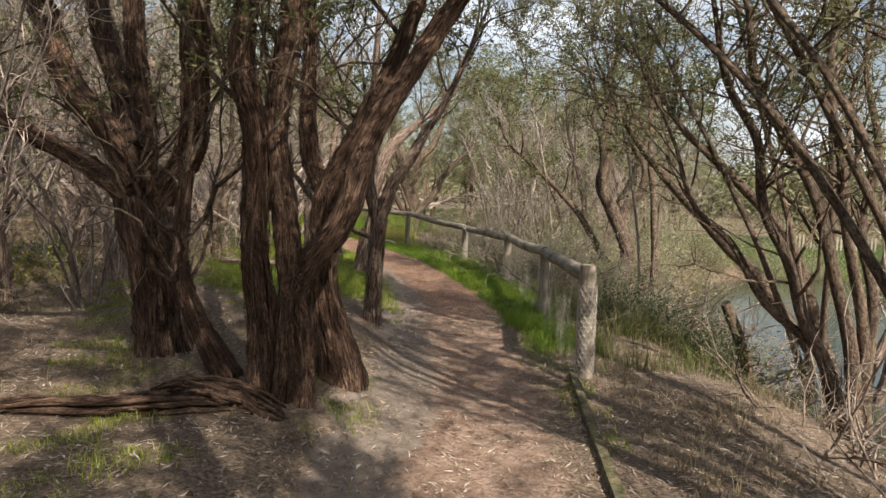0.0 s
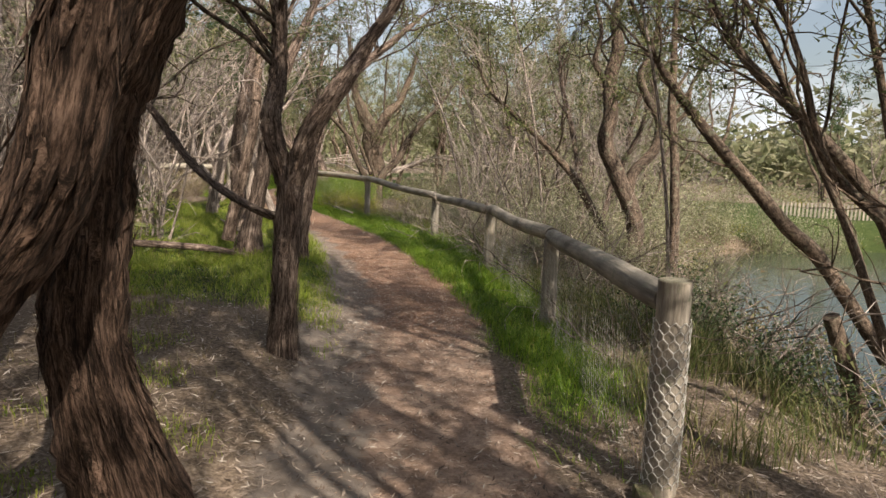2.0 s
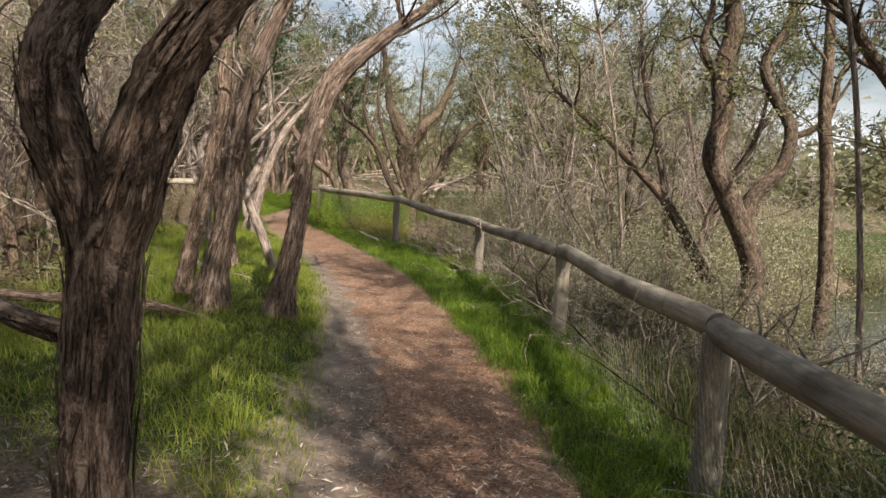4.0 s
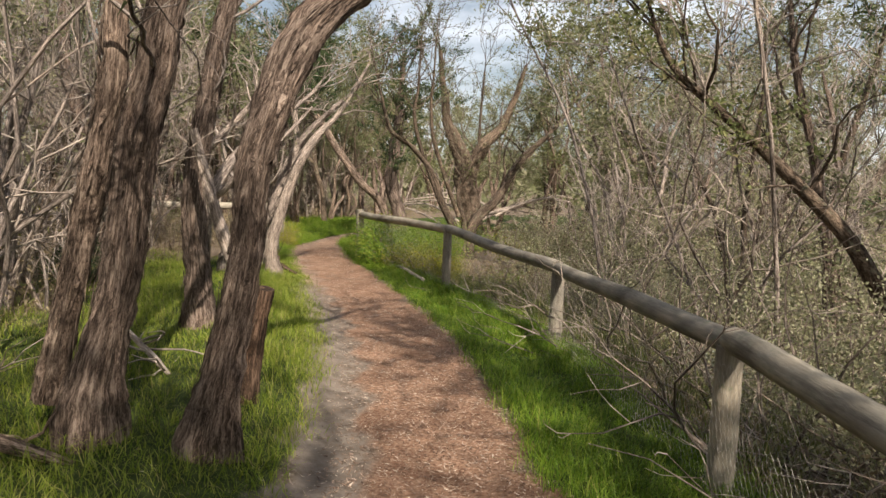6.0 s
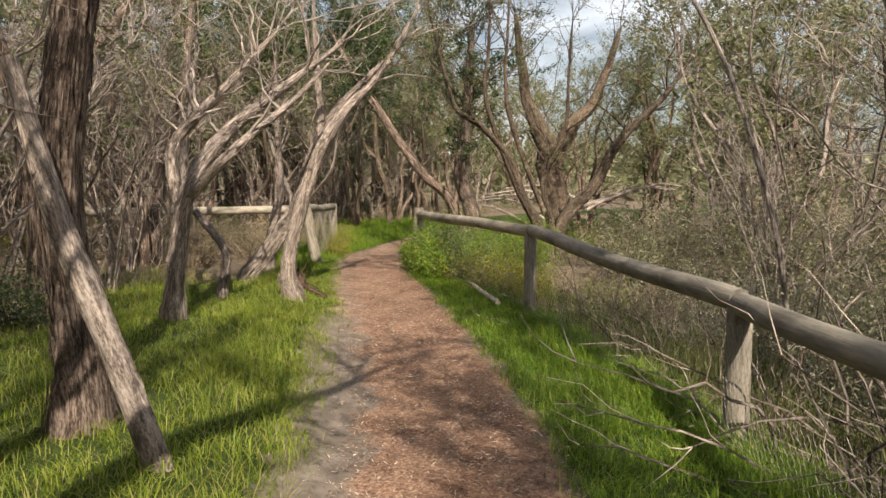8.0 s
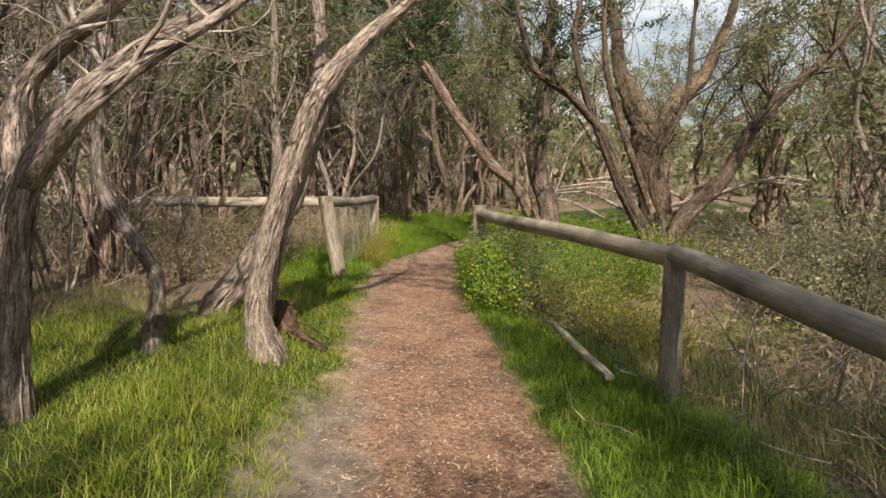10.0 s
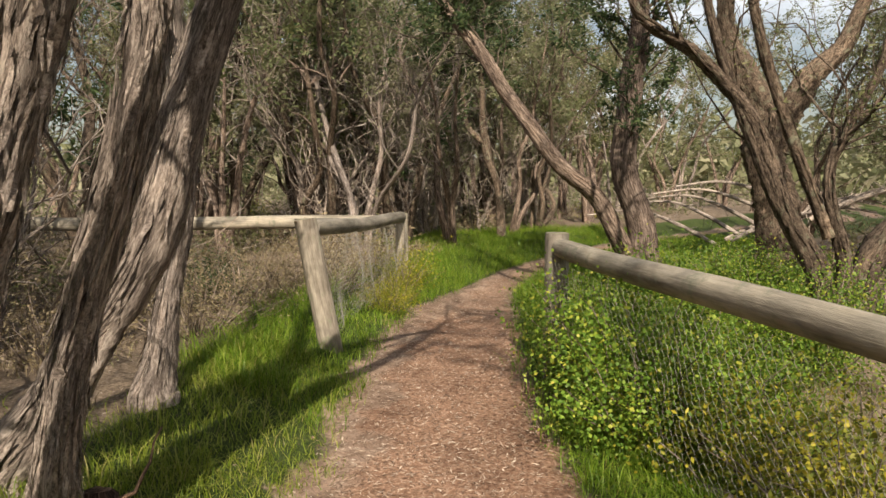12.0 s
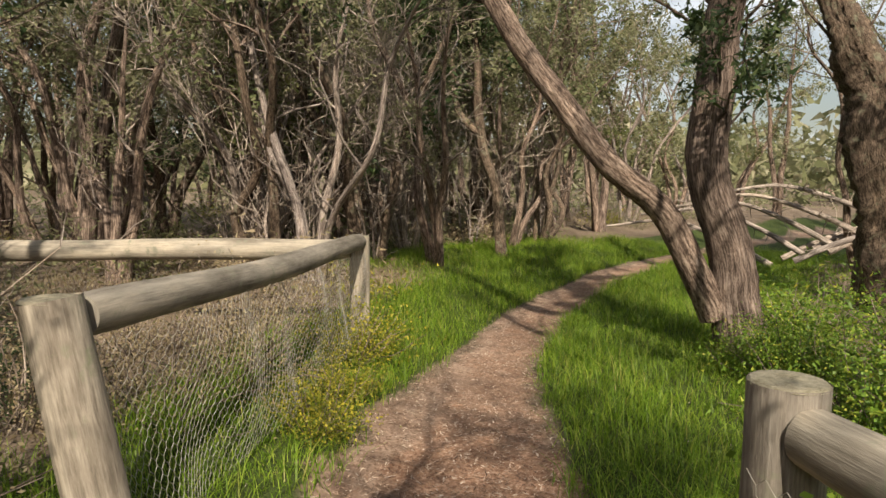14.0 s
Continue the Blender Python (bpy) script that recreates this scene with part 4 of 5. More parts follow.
grow_tree("spreading_tree", [
        [(-1.8, 22.82, -0.35, 0.0936), (-1.8, 22.82, 0.45, 0.0856), (-2.12, 22.67, 1.15, 0.0732), (-2.43, 22.51, 1.96, 0.0611), (-2.84, 22.32, 2.46, 0.0538), (-3.29, 22.09, 2.82, 0.0438), (-3.53, 21.98, 3.6, 0.0269), (-3.79, 21.86, 4.77, 0.0135)],
        [(-1.86, 22.79, -0.35, 0.067), (-1.86, 22.79, 0.51, 0.0611), (-2.3, 22.58, 1.47, 0.0488), (-2.8, 22.34, 3, 0.0365), (-2.76, 22.35, 3.84, 0.0219), (-2.72, 22.36, 5.05, 0.0112)],
        [(-1.64, 22.9, -0.35, 0.067), (-1.64, 22.9, 0.64, 0.0611), (-1.79, 22.82, 1.53, 0.0392), (-1.43, 23, 2.4, 0.0319), (-1.37, 23.03, 3.36, 0.0219), (-1.31, 23.06, 4.57, 0.0112)],
        [(-1.77, 22.84, 0.9, 0.0488), (-2.33, 22.56, 2.46, 0.0415), (-2.47, 22.49, 3.36, 0.0292), (-2.44, 22.51, 4.07, 0.0169), (-2.4, 22.54, 5.28, 0.00843)],
    ], "spreading many-limbed tree with dark rough bark", seed=28, bark=BARK_SMOOTH, rough=0.1, strips=30, branches=12, twigs=6, foliage=12)
grow_tree("spreading_tree", [
        [(-1.47, 22.98, -0.35, 0.122), (-1.47, 22.98, 0.64, 0.111), (-0.93, 23.24, 1.34, 0.098), (-0.57, 23.42, 2.03, 0.0889), (-0.32, 23.54, 2.4, 0.0798), (0.37, 23.87, 3.13, 0.0532), (0.96, 24.15, 4.07, 0.0266)],
    ], "heavy dark limb of a spreading tree over the fence", seed=29, bark=BARK_SMOOTH, strips=20, branches=12, foliage=12)

grow_tree("paperbark_tree", [
        [(-4.11, 15.36, 0.25, 0.085), (-4.06, 15.38, 0.87, 0.076), (-3.94, 15.44, 1.36, 0.072), (-3.88, 15.68, 1.73, 0.07), (-3.73, 16.06, 2.07, 0.06), (-3.5, 16.6, 2.5, 0.04), (-3.2, 17.2, 3.0, 0.02)],
        [(-3.99, 15.41, 1.23, 0.054), (-3.57, 15.37, 1.58, 0.045), (-3.35, 15.57, 1.85, 0.037), (-3.2, 15.95, 2.15, 0.025), (-3.0, 16.4, 2.6, 0.012)],
        [(-4.05, 15.45, 1.1, 0.06), (-4.29, 15.61, 1.68, 0.055), (-4.15, 15.78, 2.01, 0.05), (-3.98, 16.07, 2.36, 0.042), (-3.7, 16.6, 3.0, 0.02)]
    ], "bleached paperbark tree sweeping its pale limbs over the grass", bark=BARK_PALE, limb=DEAD_WOOD, seed=30, foliage=8, branches=16, twigs=5, bare=0.9, strips=60, reach=0.9, from_part=0.25)
grow_tree("paperbark_tree", [
        [(-4.48, 16.61, 0.25, 0.05), (-4.45, 16.62, 0.69, 0.042), (-4.93, 16.64, 1.25, 0.04), (-5.01, 16.71, 1.77, 0.037), (-4.99, 16.83, 2.34, 0.025), (-4.9, 16.9, 3.2, 0.012)],
        [(-4.81, 17.6, 0.23, 0.094), (-4.48, 17.74, 0.69, 0.09), (-4.24, 17.84, 1.07, 0.086), (-4.06, 17.92, 1.63, 0.08), (-3.75, 18.05, 2.32, 0.06), (-3.2, 18.4, 3.0, 0.03)]
    ], "leaning grey paperbark trunk and a thin crooked stem", bark=BARK_PALE, limb=BARK_PALE, seed=31, branches=10)


# added tall trees, crowns out of view, placed to shade the track
for k, (x, y, tx, ty, h, w, thick) in enumerate((
        (4.9, 0.4, 3.0, 1.4, 5.0, 1.0, 26), (5.3, 4.4, 3.6, 3.8, 5.4, 1.0, 30), (5.6, 8.0, 4.0, 7.6, 5.4, 1.0, 38), (3.6, 9.6, 2.4, 9.1, 5.2, 0.45, 30), (2.6, 13.6, 1.5, 12.8, 5.2, 0.45, 30),
        (2.7, -2.7, 0.8, 0.2, 5.0, 1.0, 46), (0.2, -3.4, -0.4, -0.2, 5.2, 1.0, 46), (4.3, -3.2, 2.6, -1.6, 4.8, 1.0, 46), (3.9, 3.0, 2.2, 4.9, 4.9, 0.7, 46), (3.4, 0.9, 1.7, 2.2, 4.7, 0.7, 44), (1.2, 15.9, -0.6, 16.7, 4.9, 0.45, 44))):
    z = ground_z(x, y)
    rows = []
    for j, (ox, oy) in enumerate(((0, 0), (-0.7, 0.9), (0.5, -1.1))[:1 if w < 0.5 else 3]):
        rows.append([(x + 0.12 * j, y, z - 0.05, 0.058 * w), (x + 0.1 * (tx - x) + 0.2 * ox, y + 0.2 * oy, z + 1.3, 0.05 * w), (x + 0.35 * (tx - x) + 0.5 * ox, y + 0.35 * (ty - y) + 0.5 * oy, z + 2.8, 0.042 * w),
                     (x + 0.75 * (tx - x) + 0.9 * ox, y + 0.75 * (ty - y) + 0.9 * oy, z + h * 0.85, 0.03 * w), (tx + 1.2 * ox, ty + 1.2 * oy, z + h + 0.4, 0.015)])
    grow_tree("bank_tree", rows, "slender tea tree added for its shade on the track", BARK_PALE if w < 0.5 else BARK_SMOOTH, BARK_SMOOTH, LEAF_OLIVE, 500 + k, branches=14 if w > 0.5 else 22, twigs=5, twig_steps=4, foliage=thick, leaf_size=(0.07, 0.015), reach=1.1, detail=9, strips=0, rough=0.04,
              from_part=0.6, leaf_above=2.8, bare=0.25, sides=4, group="bank trees")


# ---- woodland behind ----
def random_stems(rng, count, height, lean, r0):
    rows = []
    for _ in range(count):
        a = rng.uniform(0, 2 * np.pi)
        d = np.array([math.cos(a), math.sin(a)])
        l = lean * rng.uniform(0.3, 1.2)
        h = height * rng.uniform(0.7, 1.1)
        b = d * rng.uniform(0.02, 0.16)
        kink = rng.normal(0, 0.12, 2)
        r = r0 * rng.uniform(0.7, 1.1)
        rows.append([(b[0], b[1], -0.1, r), (*(b + d * l * 0.15 + kink * 0.5), h * 0.25, r * 0.85), (*(b + d * l * 0.45 - kink), h * 0.5, r * 0.7),
                     (*(b + d * l * 0.75 + kink), h * 0.78, r * 0.5), (*(b + d * l), h, r * 0.2)])
    return rows


woods = []
KINDS = [
    (3, 4.6, 1.5, 0.075, BARK_GREY, BARK_PALE, LEAF_GREY, 0.3), (4, 4.2, 1.9, 0.07, BARK_PALE, BARK_PALE, LEAF_GREY, 0.5), (2, 5.2, 1.1, 0.09, BARK_GREY, BARK_GREY, LEAF_GREY, 0.25),
    (5, 3.9, 1.7, 0.06, BARK_PALE, DEAD_WOOD, LEAF_GREY, 0.6), (3, 5.0, 1.6, 0.07, BARK_SMOOTH, BARK_GREY, LEAF_BANK, 0.15), (2, 5.6, 1.2, 0.10, BARK_GREY, BARK_SMOOTH, LEAF_OLIVE, 0.1)]
for k, (count, height, lean, r0, bark, limb, leaf, bare) in enumerate(KINDS):
    rng = np.random.default_rng(100 + k)
    woods.append(grow_tree("woodland_tree", random_stems(rng, count, height, lean, r0), "crooked grey woodland tree with a thin grey-green crown", bark, limb, leaf, 200 + k,
                           branches=12 if count < 4 else 8, twigs=5, twig_steps=4, foliage=26, leaf_size=(0.085, 0.015), reach=1.25, detail=8, strips=0, rough=0.06, from_part=0.18, leaf_above=1.7,
                           parent_at=(0, 0, 0), group="woodland trees", bare=bare, sides=4))
back = []
for k, (count, height, lean, r0, bark, limb, leaf, bare) in enumerate(((3, 5.6, 1.8, 0.09, BARK_GREY, BARK_GREY, LEAF_OLIVE, 0.1), (4, 5.0, 2.0, 0.08, BARK_PALE, BARK_PALE, LEAF_GREY, 0.3), (2, 6.4, 1.5, 0.11, BARK_GREY, BARK_SMOOTH, LEAF_GREY, 0.05), (3, 6.0, 1.7, 0.10, BARK_SMOOTH, BARK_SMOOTH, LEAF_DARK, 0.05))):
    rng = np.random.default_rng(150 + k)
    back.append(grow_tree("background_tree", random_stems(rng, count, height, lean, r0), "leafy olive-green tree in the wood behind", bark, limb, leaf, 250 + k,
                          branches=8, twigs=2, twig_steps=3, segment=0.35, foliage=58, leaf_size=(0.13, 0.031), reach=1.5, detail=5, steps=5, strips=0, rough=0.05, from_part=0.25, leaf_above=1.2,
                          parent_at=(0, 0, 0), group="background trees", bare=bare, sides=3, fluff=0.10))
def sinuous_stems(rng, count, height, lean, r0):
    """Slender stems that snake upward from one base."""
    rows = []
    for _ in range(count):
        a, h = rng.uniform(0, 2 * np.pi), height * rng.uniform(0.75, 1.1)
        d, r, l = np.array([math.cos(a), math.sin(a)]), r0 * rng.uniform(0.7, 1.15), lean * rng.uniform(0.4, 1.2)
        at = d * rng.uniform(0.03, 0.2)
        row = [(*at, -0.1, r)]
        for f in np.linspace(0.14, 1.0, 7):
            c = at + d * l * f ** 1.3 + rng.normal(0, 0.14, 2) * (1 - 0.3 * f)
            row.append((*c, h * f, r * (1.0 - 0.82 * f)))
        rows.append(row)
    return rows


leafy = []
for k, (count, height, lean, r0, bark, limb, leaf, low) in enumerate(((4, 4.6, 2.0, 0.06, BARK_SMOOTH, BARK_GREY, LEAF_BANK, 1.0), (5, 4.0, 2.1, 0.05, BARK_GREY, BARK_PALE, LEAF_BANK, 0.8), (4, 5.6, 2.4, 0.07, BARK_SMOOTH, BARK_GREY, LEAF_GREEN, 1.9), (4, 5.0, 2.6, 0.065, BARK_GREY, BARK_GREY, LEAF_GREY, 1.7))):
    rng = np.random.default_rng(350 + k)
    leafy.append(grow_tree("leafy_tea_tree", sinuous_stems(rng, count, height, lean, r0), "sinuous tea tree with a hazy crown of tiny olive leaves", bark, limb, leaf, 360 + k,
                           branches=10, twigs=5, twig_steps=3, steps=5, segment=0.2, foliage=34, leaf_size=(0.08, 0.02), reach=1.15, detail=6, strips=0, rough=0.05, from_part=0.25, leaf_above=low,
                           parent_at=(0, 0, 0), group="leafy tea trees", bare=0.12, sides=3, fluff=0.07))
thicket = []
for k, (count, height, lean) in enumerate(((7, 2.8, 1.2), (6, 3.4, 1.6), (8, 2.4, 1.4))):
    rng = np.random.default_rng(170 + k)
    thicket.append(grow_tree("bare_thicket", random_stems(rng, count, height, lean, 0.022), "thicket of bare pale grey stems and twigs", BARK_PALE, DEAD_WOOD, None, 270 + k,
                             branches=10, twigs=5, twig_steps=3, steps=5, segment=0.3, reach=0.75, detail=4, strips=0, rough=0.04, from_part=0.15, parent_at=(0, 0, 0), category="thicket", group="bare thickets", bare=1.1, sides=3))


def dead_brush(seed, spread, height, count):
    rng = np.random.default_rng(seed)
    t = thing("dead_brush", (0, 0, 0), "tangle of bare grey-brown branches on the ground", "brushwood", "dead brush")
    g, fine = Geo(), Geo()
    for _ in range(count):
        a = rng.uniform(0, 2 * np.pi)
        st = np.array([math.cos(a), math.sin(a), 0]) * rng.uniform(0, spread * 0.5)
        way = rng.normal(0, 1, 3) * (1, 1, 0.4) + (0, 0, height)
        br = wander(st - (0, 0, 0.05), way, rng.uniform(0.7, 1.6) * spread, 7, 0.28, -0.06, rng)
        br[:, 2] = np.maximum(br[:, 2], -0.05)
        tube(g, br, np.linspace(rng.uniform(0.008, 0.02), 0.003, 8), 3, 0, False, rng)
        for _ in range(3):
            j = int(rng.integers(2, 8))
            tw = wander(br[j], br[j] - br[j - 1] + rng.normal(0, 0.12, 3), rng.uniform(0.2, 0.6), 3, 0.3, 0, rng)
            tube(fine, tw, np.linspace(0.004, 0.0015, 4), 3, 0, False, rng)
    tagged(part("branchwork", g, BRUSHWOOD, t), kind="stuff")
    tagged(part("twigwork", fine, DEAD_WOOD, t), kind="stuff")
    return t


def shrub(name, seed, radius, height, leaf, label, count, size, stalks=40, category="shrub", group="", slim=False):
    rng = np.random.default_rng(seed)
    t = thing(name, (0, 0, 0), label, category, group)
    g, c = Geo(), Geo()
    spots = []
    for _ in range(stalks):
        a, u = rng.uniform(0, 2 * np.pi), rng.uniform(0, 1) ** 0.5
        way = np.array([math.cos(a) * u * radius, math.sin(a) * u * radius, height * rng.uniform(0.5, 1.1) * (1.1 - 0.5 * u * u)])
        br = wander((way[0] * 0.15, way[1] * 0.15, -0.05), way, np.linalg.norm(way), 6, 0.16, 0.03, rng)
        tube(g, br, np.linspace(0.009, 0.002, 7), 3, 0, False, rng)
        k = rng.uniform(1.5, 5.99, count // stalks)
        i = k.astype(int)
        spots.append(br[i] + (br[i + 1] - br[i]) * (k - i)[:, None] + rng.normal(0, 0.10 * radius + 0.02, (len(k), 3)))
    p = np.concatenate(spots)
    p = p[p[:, 2] > 0.02]
    leaves(c, p, size[0], size[1], rng, slim=slim)
    tagged(part("stalkwork", g, BRUSHWOOD, t), kind="stuff")
    part("foliage", c, leaf, t, smooth=False)
    return t


def put(proto, x, y, turn=0.0, scale=1.0, sink=0.05, tilt=0.0):
    return copy_thing(proto, pose(x, y, ground_z(x, y) - sink, tilt, 0, turn) @ Matrix.Scale(scale, 4))


def settle(proto, x, y, turn=0.0, scale=1.0, sink=0.05):
    """Moves the first of a kind to a place of its own."""
    proto.matrix_basis = pose(x, y, ground_z(x, y) - sink, 0, 0, turn)


rng = np.random.default_rng(42)


def scatter(count, xr, yr, ok, gap, taken, tries=6000):
    got = []
    for _ in range(tries):
        if len(got) >= count:
            break
        x, y = rng.uniform(*xr), rng.uniform(*yr)
        if ok(x, y) and all((x - a) ** 2 + (y - b) ** 2 > gap * gap for a, b in taken):
            got.append((x, y))
            taken.append((x, y))
    return got


def u_fence(x, y):
    return x - float(np.interp(y, POSTS[:, 1], POSTS[:, 0]))


def s_track(x, y):
    return float(across(np.array([x]), np.array([y]))[0])


taken = [(-1.4, 3.8), (-0.3, 3.2), (-0.2, 6), (-1.1, 10.3), (-1.8, 10.3), (-2.7, 13), (-3.8, 17), (-5.1, 18.6), (-3.8, 25.2), (-7.5, 29.4), (-2.1, 28.4), (4, 13.1), (4.3, 11.8), (4.6, 5.3), (-1.8, 22.8)]
def clear_left(x, y):
    return s_track(x, y) < -3.0 and not (-13 < x < -5.5 and 19.5 < y < 24.8)


def bank(x, y):
    return u_fence(x, y) > 2.3 and ((x - 13) / 7.5) ** 2 + ((y - 7) / 15) ** 2 > 1.12


near = scatter(25, (-9.5, -2.4), (-1, 33), clear_left, 1.5, taken)
near += scatter(3, (3.3, 6.5), (14, 22), bank, 1.5, taken)
# added trees, mostly behind or beside the view, that cast dappled shade
near += [(3.5, 1.5), (2.9, -2.3), (0.6, -3.6), (-1.3, -2.9), (4.4, -0.8), (1.9, -5.2), (-2.9, -1.7), (6.2, 8.0)]
near += [(-8.6, 25.7), (-10.2, 26.6), (-10.6, 24.4), (-8.8, 17.9), (-7.8, 27.6)]
for k, (x, y) in enumerate(near):
    if k < 6:
        settle(woods[k], x, y, rng.uniform(0, 360))
    else:
        put(woods[(0, 1, 3, 2, 1, 3, 0, 4)[k % 8] if x < 0 else (2, 4, 0)[k % 3]], x, y, rng.uniform(0, 360), rng.uniform(0.85, 1.2))
deep = scatter(26, (-16, -7.0), (25.3, 42), lambda x, y: s_track(x, y) < -2.2, 1.7, taken)
deep += scatter(24, (-24, -7), (-6, 36), lambda x, y: clear_left(x, y) and s_track(x, y) < -6.5, 1.9, taken)
deep += scatter(19, (-22, 6), (31, 52), lambda x, y: abs(s_track(x, y)) > 2.2, 2.0, taken)
deep += scatter(6, (0.5, 9), (21, 30), lambda x, y: x > 0.15 * (y - 20) + 0.5 and not (6.5 < x and y < 29), 1.8, taken)
deep += scatter(8, (4, 34), (31, 52), lambda x, y: True, 2.6, taken)
deep += scatter(5, (22, 40), (0, 30), lambda x, y: True, 3.0, taken)
deep += scatter(4, (-8, 8), (-16, -5), lambda x, y: abs(x - 1.1) > 1.5, 2.2, taken)
deep += [(-13.4, 21.2), (-12.6, 25.4), (-15.5, 23.2), (-11.6, 18.6), (-12.0, 28.4), (-11.0, 22.4), (-14.2, 18.2), (-9.4, 29.6)]
for k, (x, y) in enumerate(deep):
    if k < 4:
        settle(back[k], x, y, rng.uniform(0, 360))
    else:
        put(back[(0, 1, 2, 0, 1, 2, 3)[k % 7]], x, y, rng.uniform(0, 360), rng.uniform(0.85, 1.2))
crowns = scatter(5, (4.5, 12), (22, 34), lambda x, y: u_fence(x, y) > 5.5 and bank(x, y), 1.6, [])
crowns += scatter(15, (-17, -5), (25.5, 38), lambda x, y: s_track(x, y) < -2.4 and not (x > -8.2 and y < 27), 1.5, [])
crowns += [(-9.6, 26.2), (-13.6, 26.4), (-11.0, 28.0), (-8.2, 31.4)]
crowns += scatter(6, (-6, 6), (31.5, 42), lambda x, y: abs(s_track(x, y)) > 2.6, 1.6, [])
for k, (x, y) in enumerate(crowns):
    if k < 4:
        settle(leafy[k], x, y, rng.uniform(0, 360))
    else:
        put(leafy[(0, 1, 0, 3)[k % 4] if x > 0 and y < 29 else (2, 3)[k % 2]], x, y, rng.uniform(0, 360), rng.uniform(0.9, 1.25))
stand = scatter(44, (-11, -2.0), (0, 34), lambda x, y: clear_left(x, y) and s_track(x, y) > -8.5, 1.0, [])
stand += scatter(9, (0.5, 6), (13.5, 27), lambda x, y: u_fence(x, y) > 1.5 and ((x - 13) / 7.5) ** 2 + ((y - 7) / 15) ** 2 > 1.05, 1.0, [])
for k, (x, y) in enumerate(stand):
    if k < 3:
        settle(thicket[k], x, y, rng.uniform(0, 360))
    else:
        put(thicket[k % 3], x, y, rng.uniform(0, 360), rng.uniform(0.75, 1.2))

brush = [dead_brush(301, 1.1, 0.9, 32), dead_brush(302, 1.3, 0.5, 34), dead_brush(303, 0.9, 1.3, 30)]
places = scatter(26, (0.2, 5.2), (6.5, 24), lambda x, y: 0.9 < u_fence(x, y) < 4.0 and s_track(x, y) > 2, 0.8, [])
places += scatter(8, (-0.5, 5.2), (1, 6.5), lambda x, y: 1.6 < u_fence(x, y) < 4.0, 0.9, [])
places += scatter(10, (-12, -2.6), (4, 30), lambda x, y: -7 < s_track(x, y) < -3.2, 1.1, [])
places += [(2.3, 8.6), (2.2, 9.9), (1.9, 11.4), (1.75, 12.6), (1.3, 13.9), (0.8, 15.2), (0.2, 16.4), (2.5, 6.9), (-0.5, 17.8), (0.6, 17.9)]
for k, (x, y) in enumerate(places):
    if k < 3:
        settle(brush[k], x, y, rng.uniform(0, 360))
    else:
        put(brush[k % 3], x, y, rng.uniform(0, 360), rng.uniform(0.7, 1.15))

bush = shrub("leafy_shrub", 401, 0.62, 0.85, LEAF_BUSH, "dense bright green shrub growing through the wire fence", 15000, (0.022, 0.0085))
bush.matrix_basis = pose(-2.98, 20.22, ground_z(-2.98, 20.22) - 0.05) @ Matrix.Scale(1.2, 4)
put(bush, -2.66, 19.74, 80, 0.9)
for x, y, r, c in ((-2.85, 21.3, 30, 0.7), (-2.5, 23.3, 200, 0.85), (-3.35, 24.2, 140, 0.6), (-1.9, 22.0, 300, 0.9)):
    put(bush, x, y, r, c)
gold = shrub("flowering_shrub", 402, 0.6, 0.75, LEAF_YELLOW, "yellow-green shrub beside the log fence", 5200, (0.03, 0.008))
settle(gold, -1.85, 19.1)
put(gold, -1.35, 18.7, 120, 0.75)
put(gold, -2.3, 19.7, 60, 0.9)
for x, y, r, c in ((-5.8, 21.95, 10, 0.6), (-6.35, 23.15, 200, 0.8), (-6.0, 22.5, 90, 0.5)):
    put(gold, x, y, r, c)
salt = shrub("saltbush", 403, 0.8, 0.8, LEAF_SILVER, "silvery grey saltbush on the bank", 4600, (0.032, 0.011), slim=True)
settle(salt, 2.4, 18.2)
for x, y, r, c in ((1.6, 19.5, 40, 1.1), (3.2, 17.0, 90, 1.2), (2.9, 19.6, 150, 1.3), (1.2, 20.6, 210, 1.0), (3.6, 18.9, 300, 1.2), (2.4, 15.4, 10, 0.9), (2.7, 10.4, 80, 0.7), (2.2, 13.4, 170, 0.8), (3.4, 8.6, 250, 0.8), (1.5, 15.3, 330, 0.7)):
    put(salt, x, y, r, c)
fern = shrub("low_green_shrub", 404, 0.75, 0.5, LEAF_BUSH, "low spreading green undergrowth", 4200, (0.045, 0.010), slim=True)
settle(fern, -2.6, 22.2)
for x, y, r, c in ((-3.0, 23.6, 40, 1.1), (-2.2, 24.6, 80, 1.3), (-3.1, 26.2, 120, 1.2), (-1.6, 25.8, 160, 1.2), (-2.4, 21.4, 30, 0.8), (-3.4, 24.5, 240, 0.8), (-0.6, 21.0, 60, 0.8)):
    put(fern, x, y, r, c)
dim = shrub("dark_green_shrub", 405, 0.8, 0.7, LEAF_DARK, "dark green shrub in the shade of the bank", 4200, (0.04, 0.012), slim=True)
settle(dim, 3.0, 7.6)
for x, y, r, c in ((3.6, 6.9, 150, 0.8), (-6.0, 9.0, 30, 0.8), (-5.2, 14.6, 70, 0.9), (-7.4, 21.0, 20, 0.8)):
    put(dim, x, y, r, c)

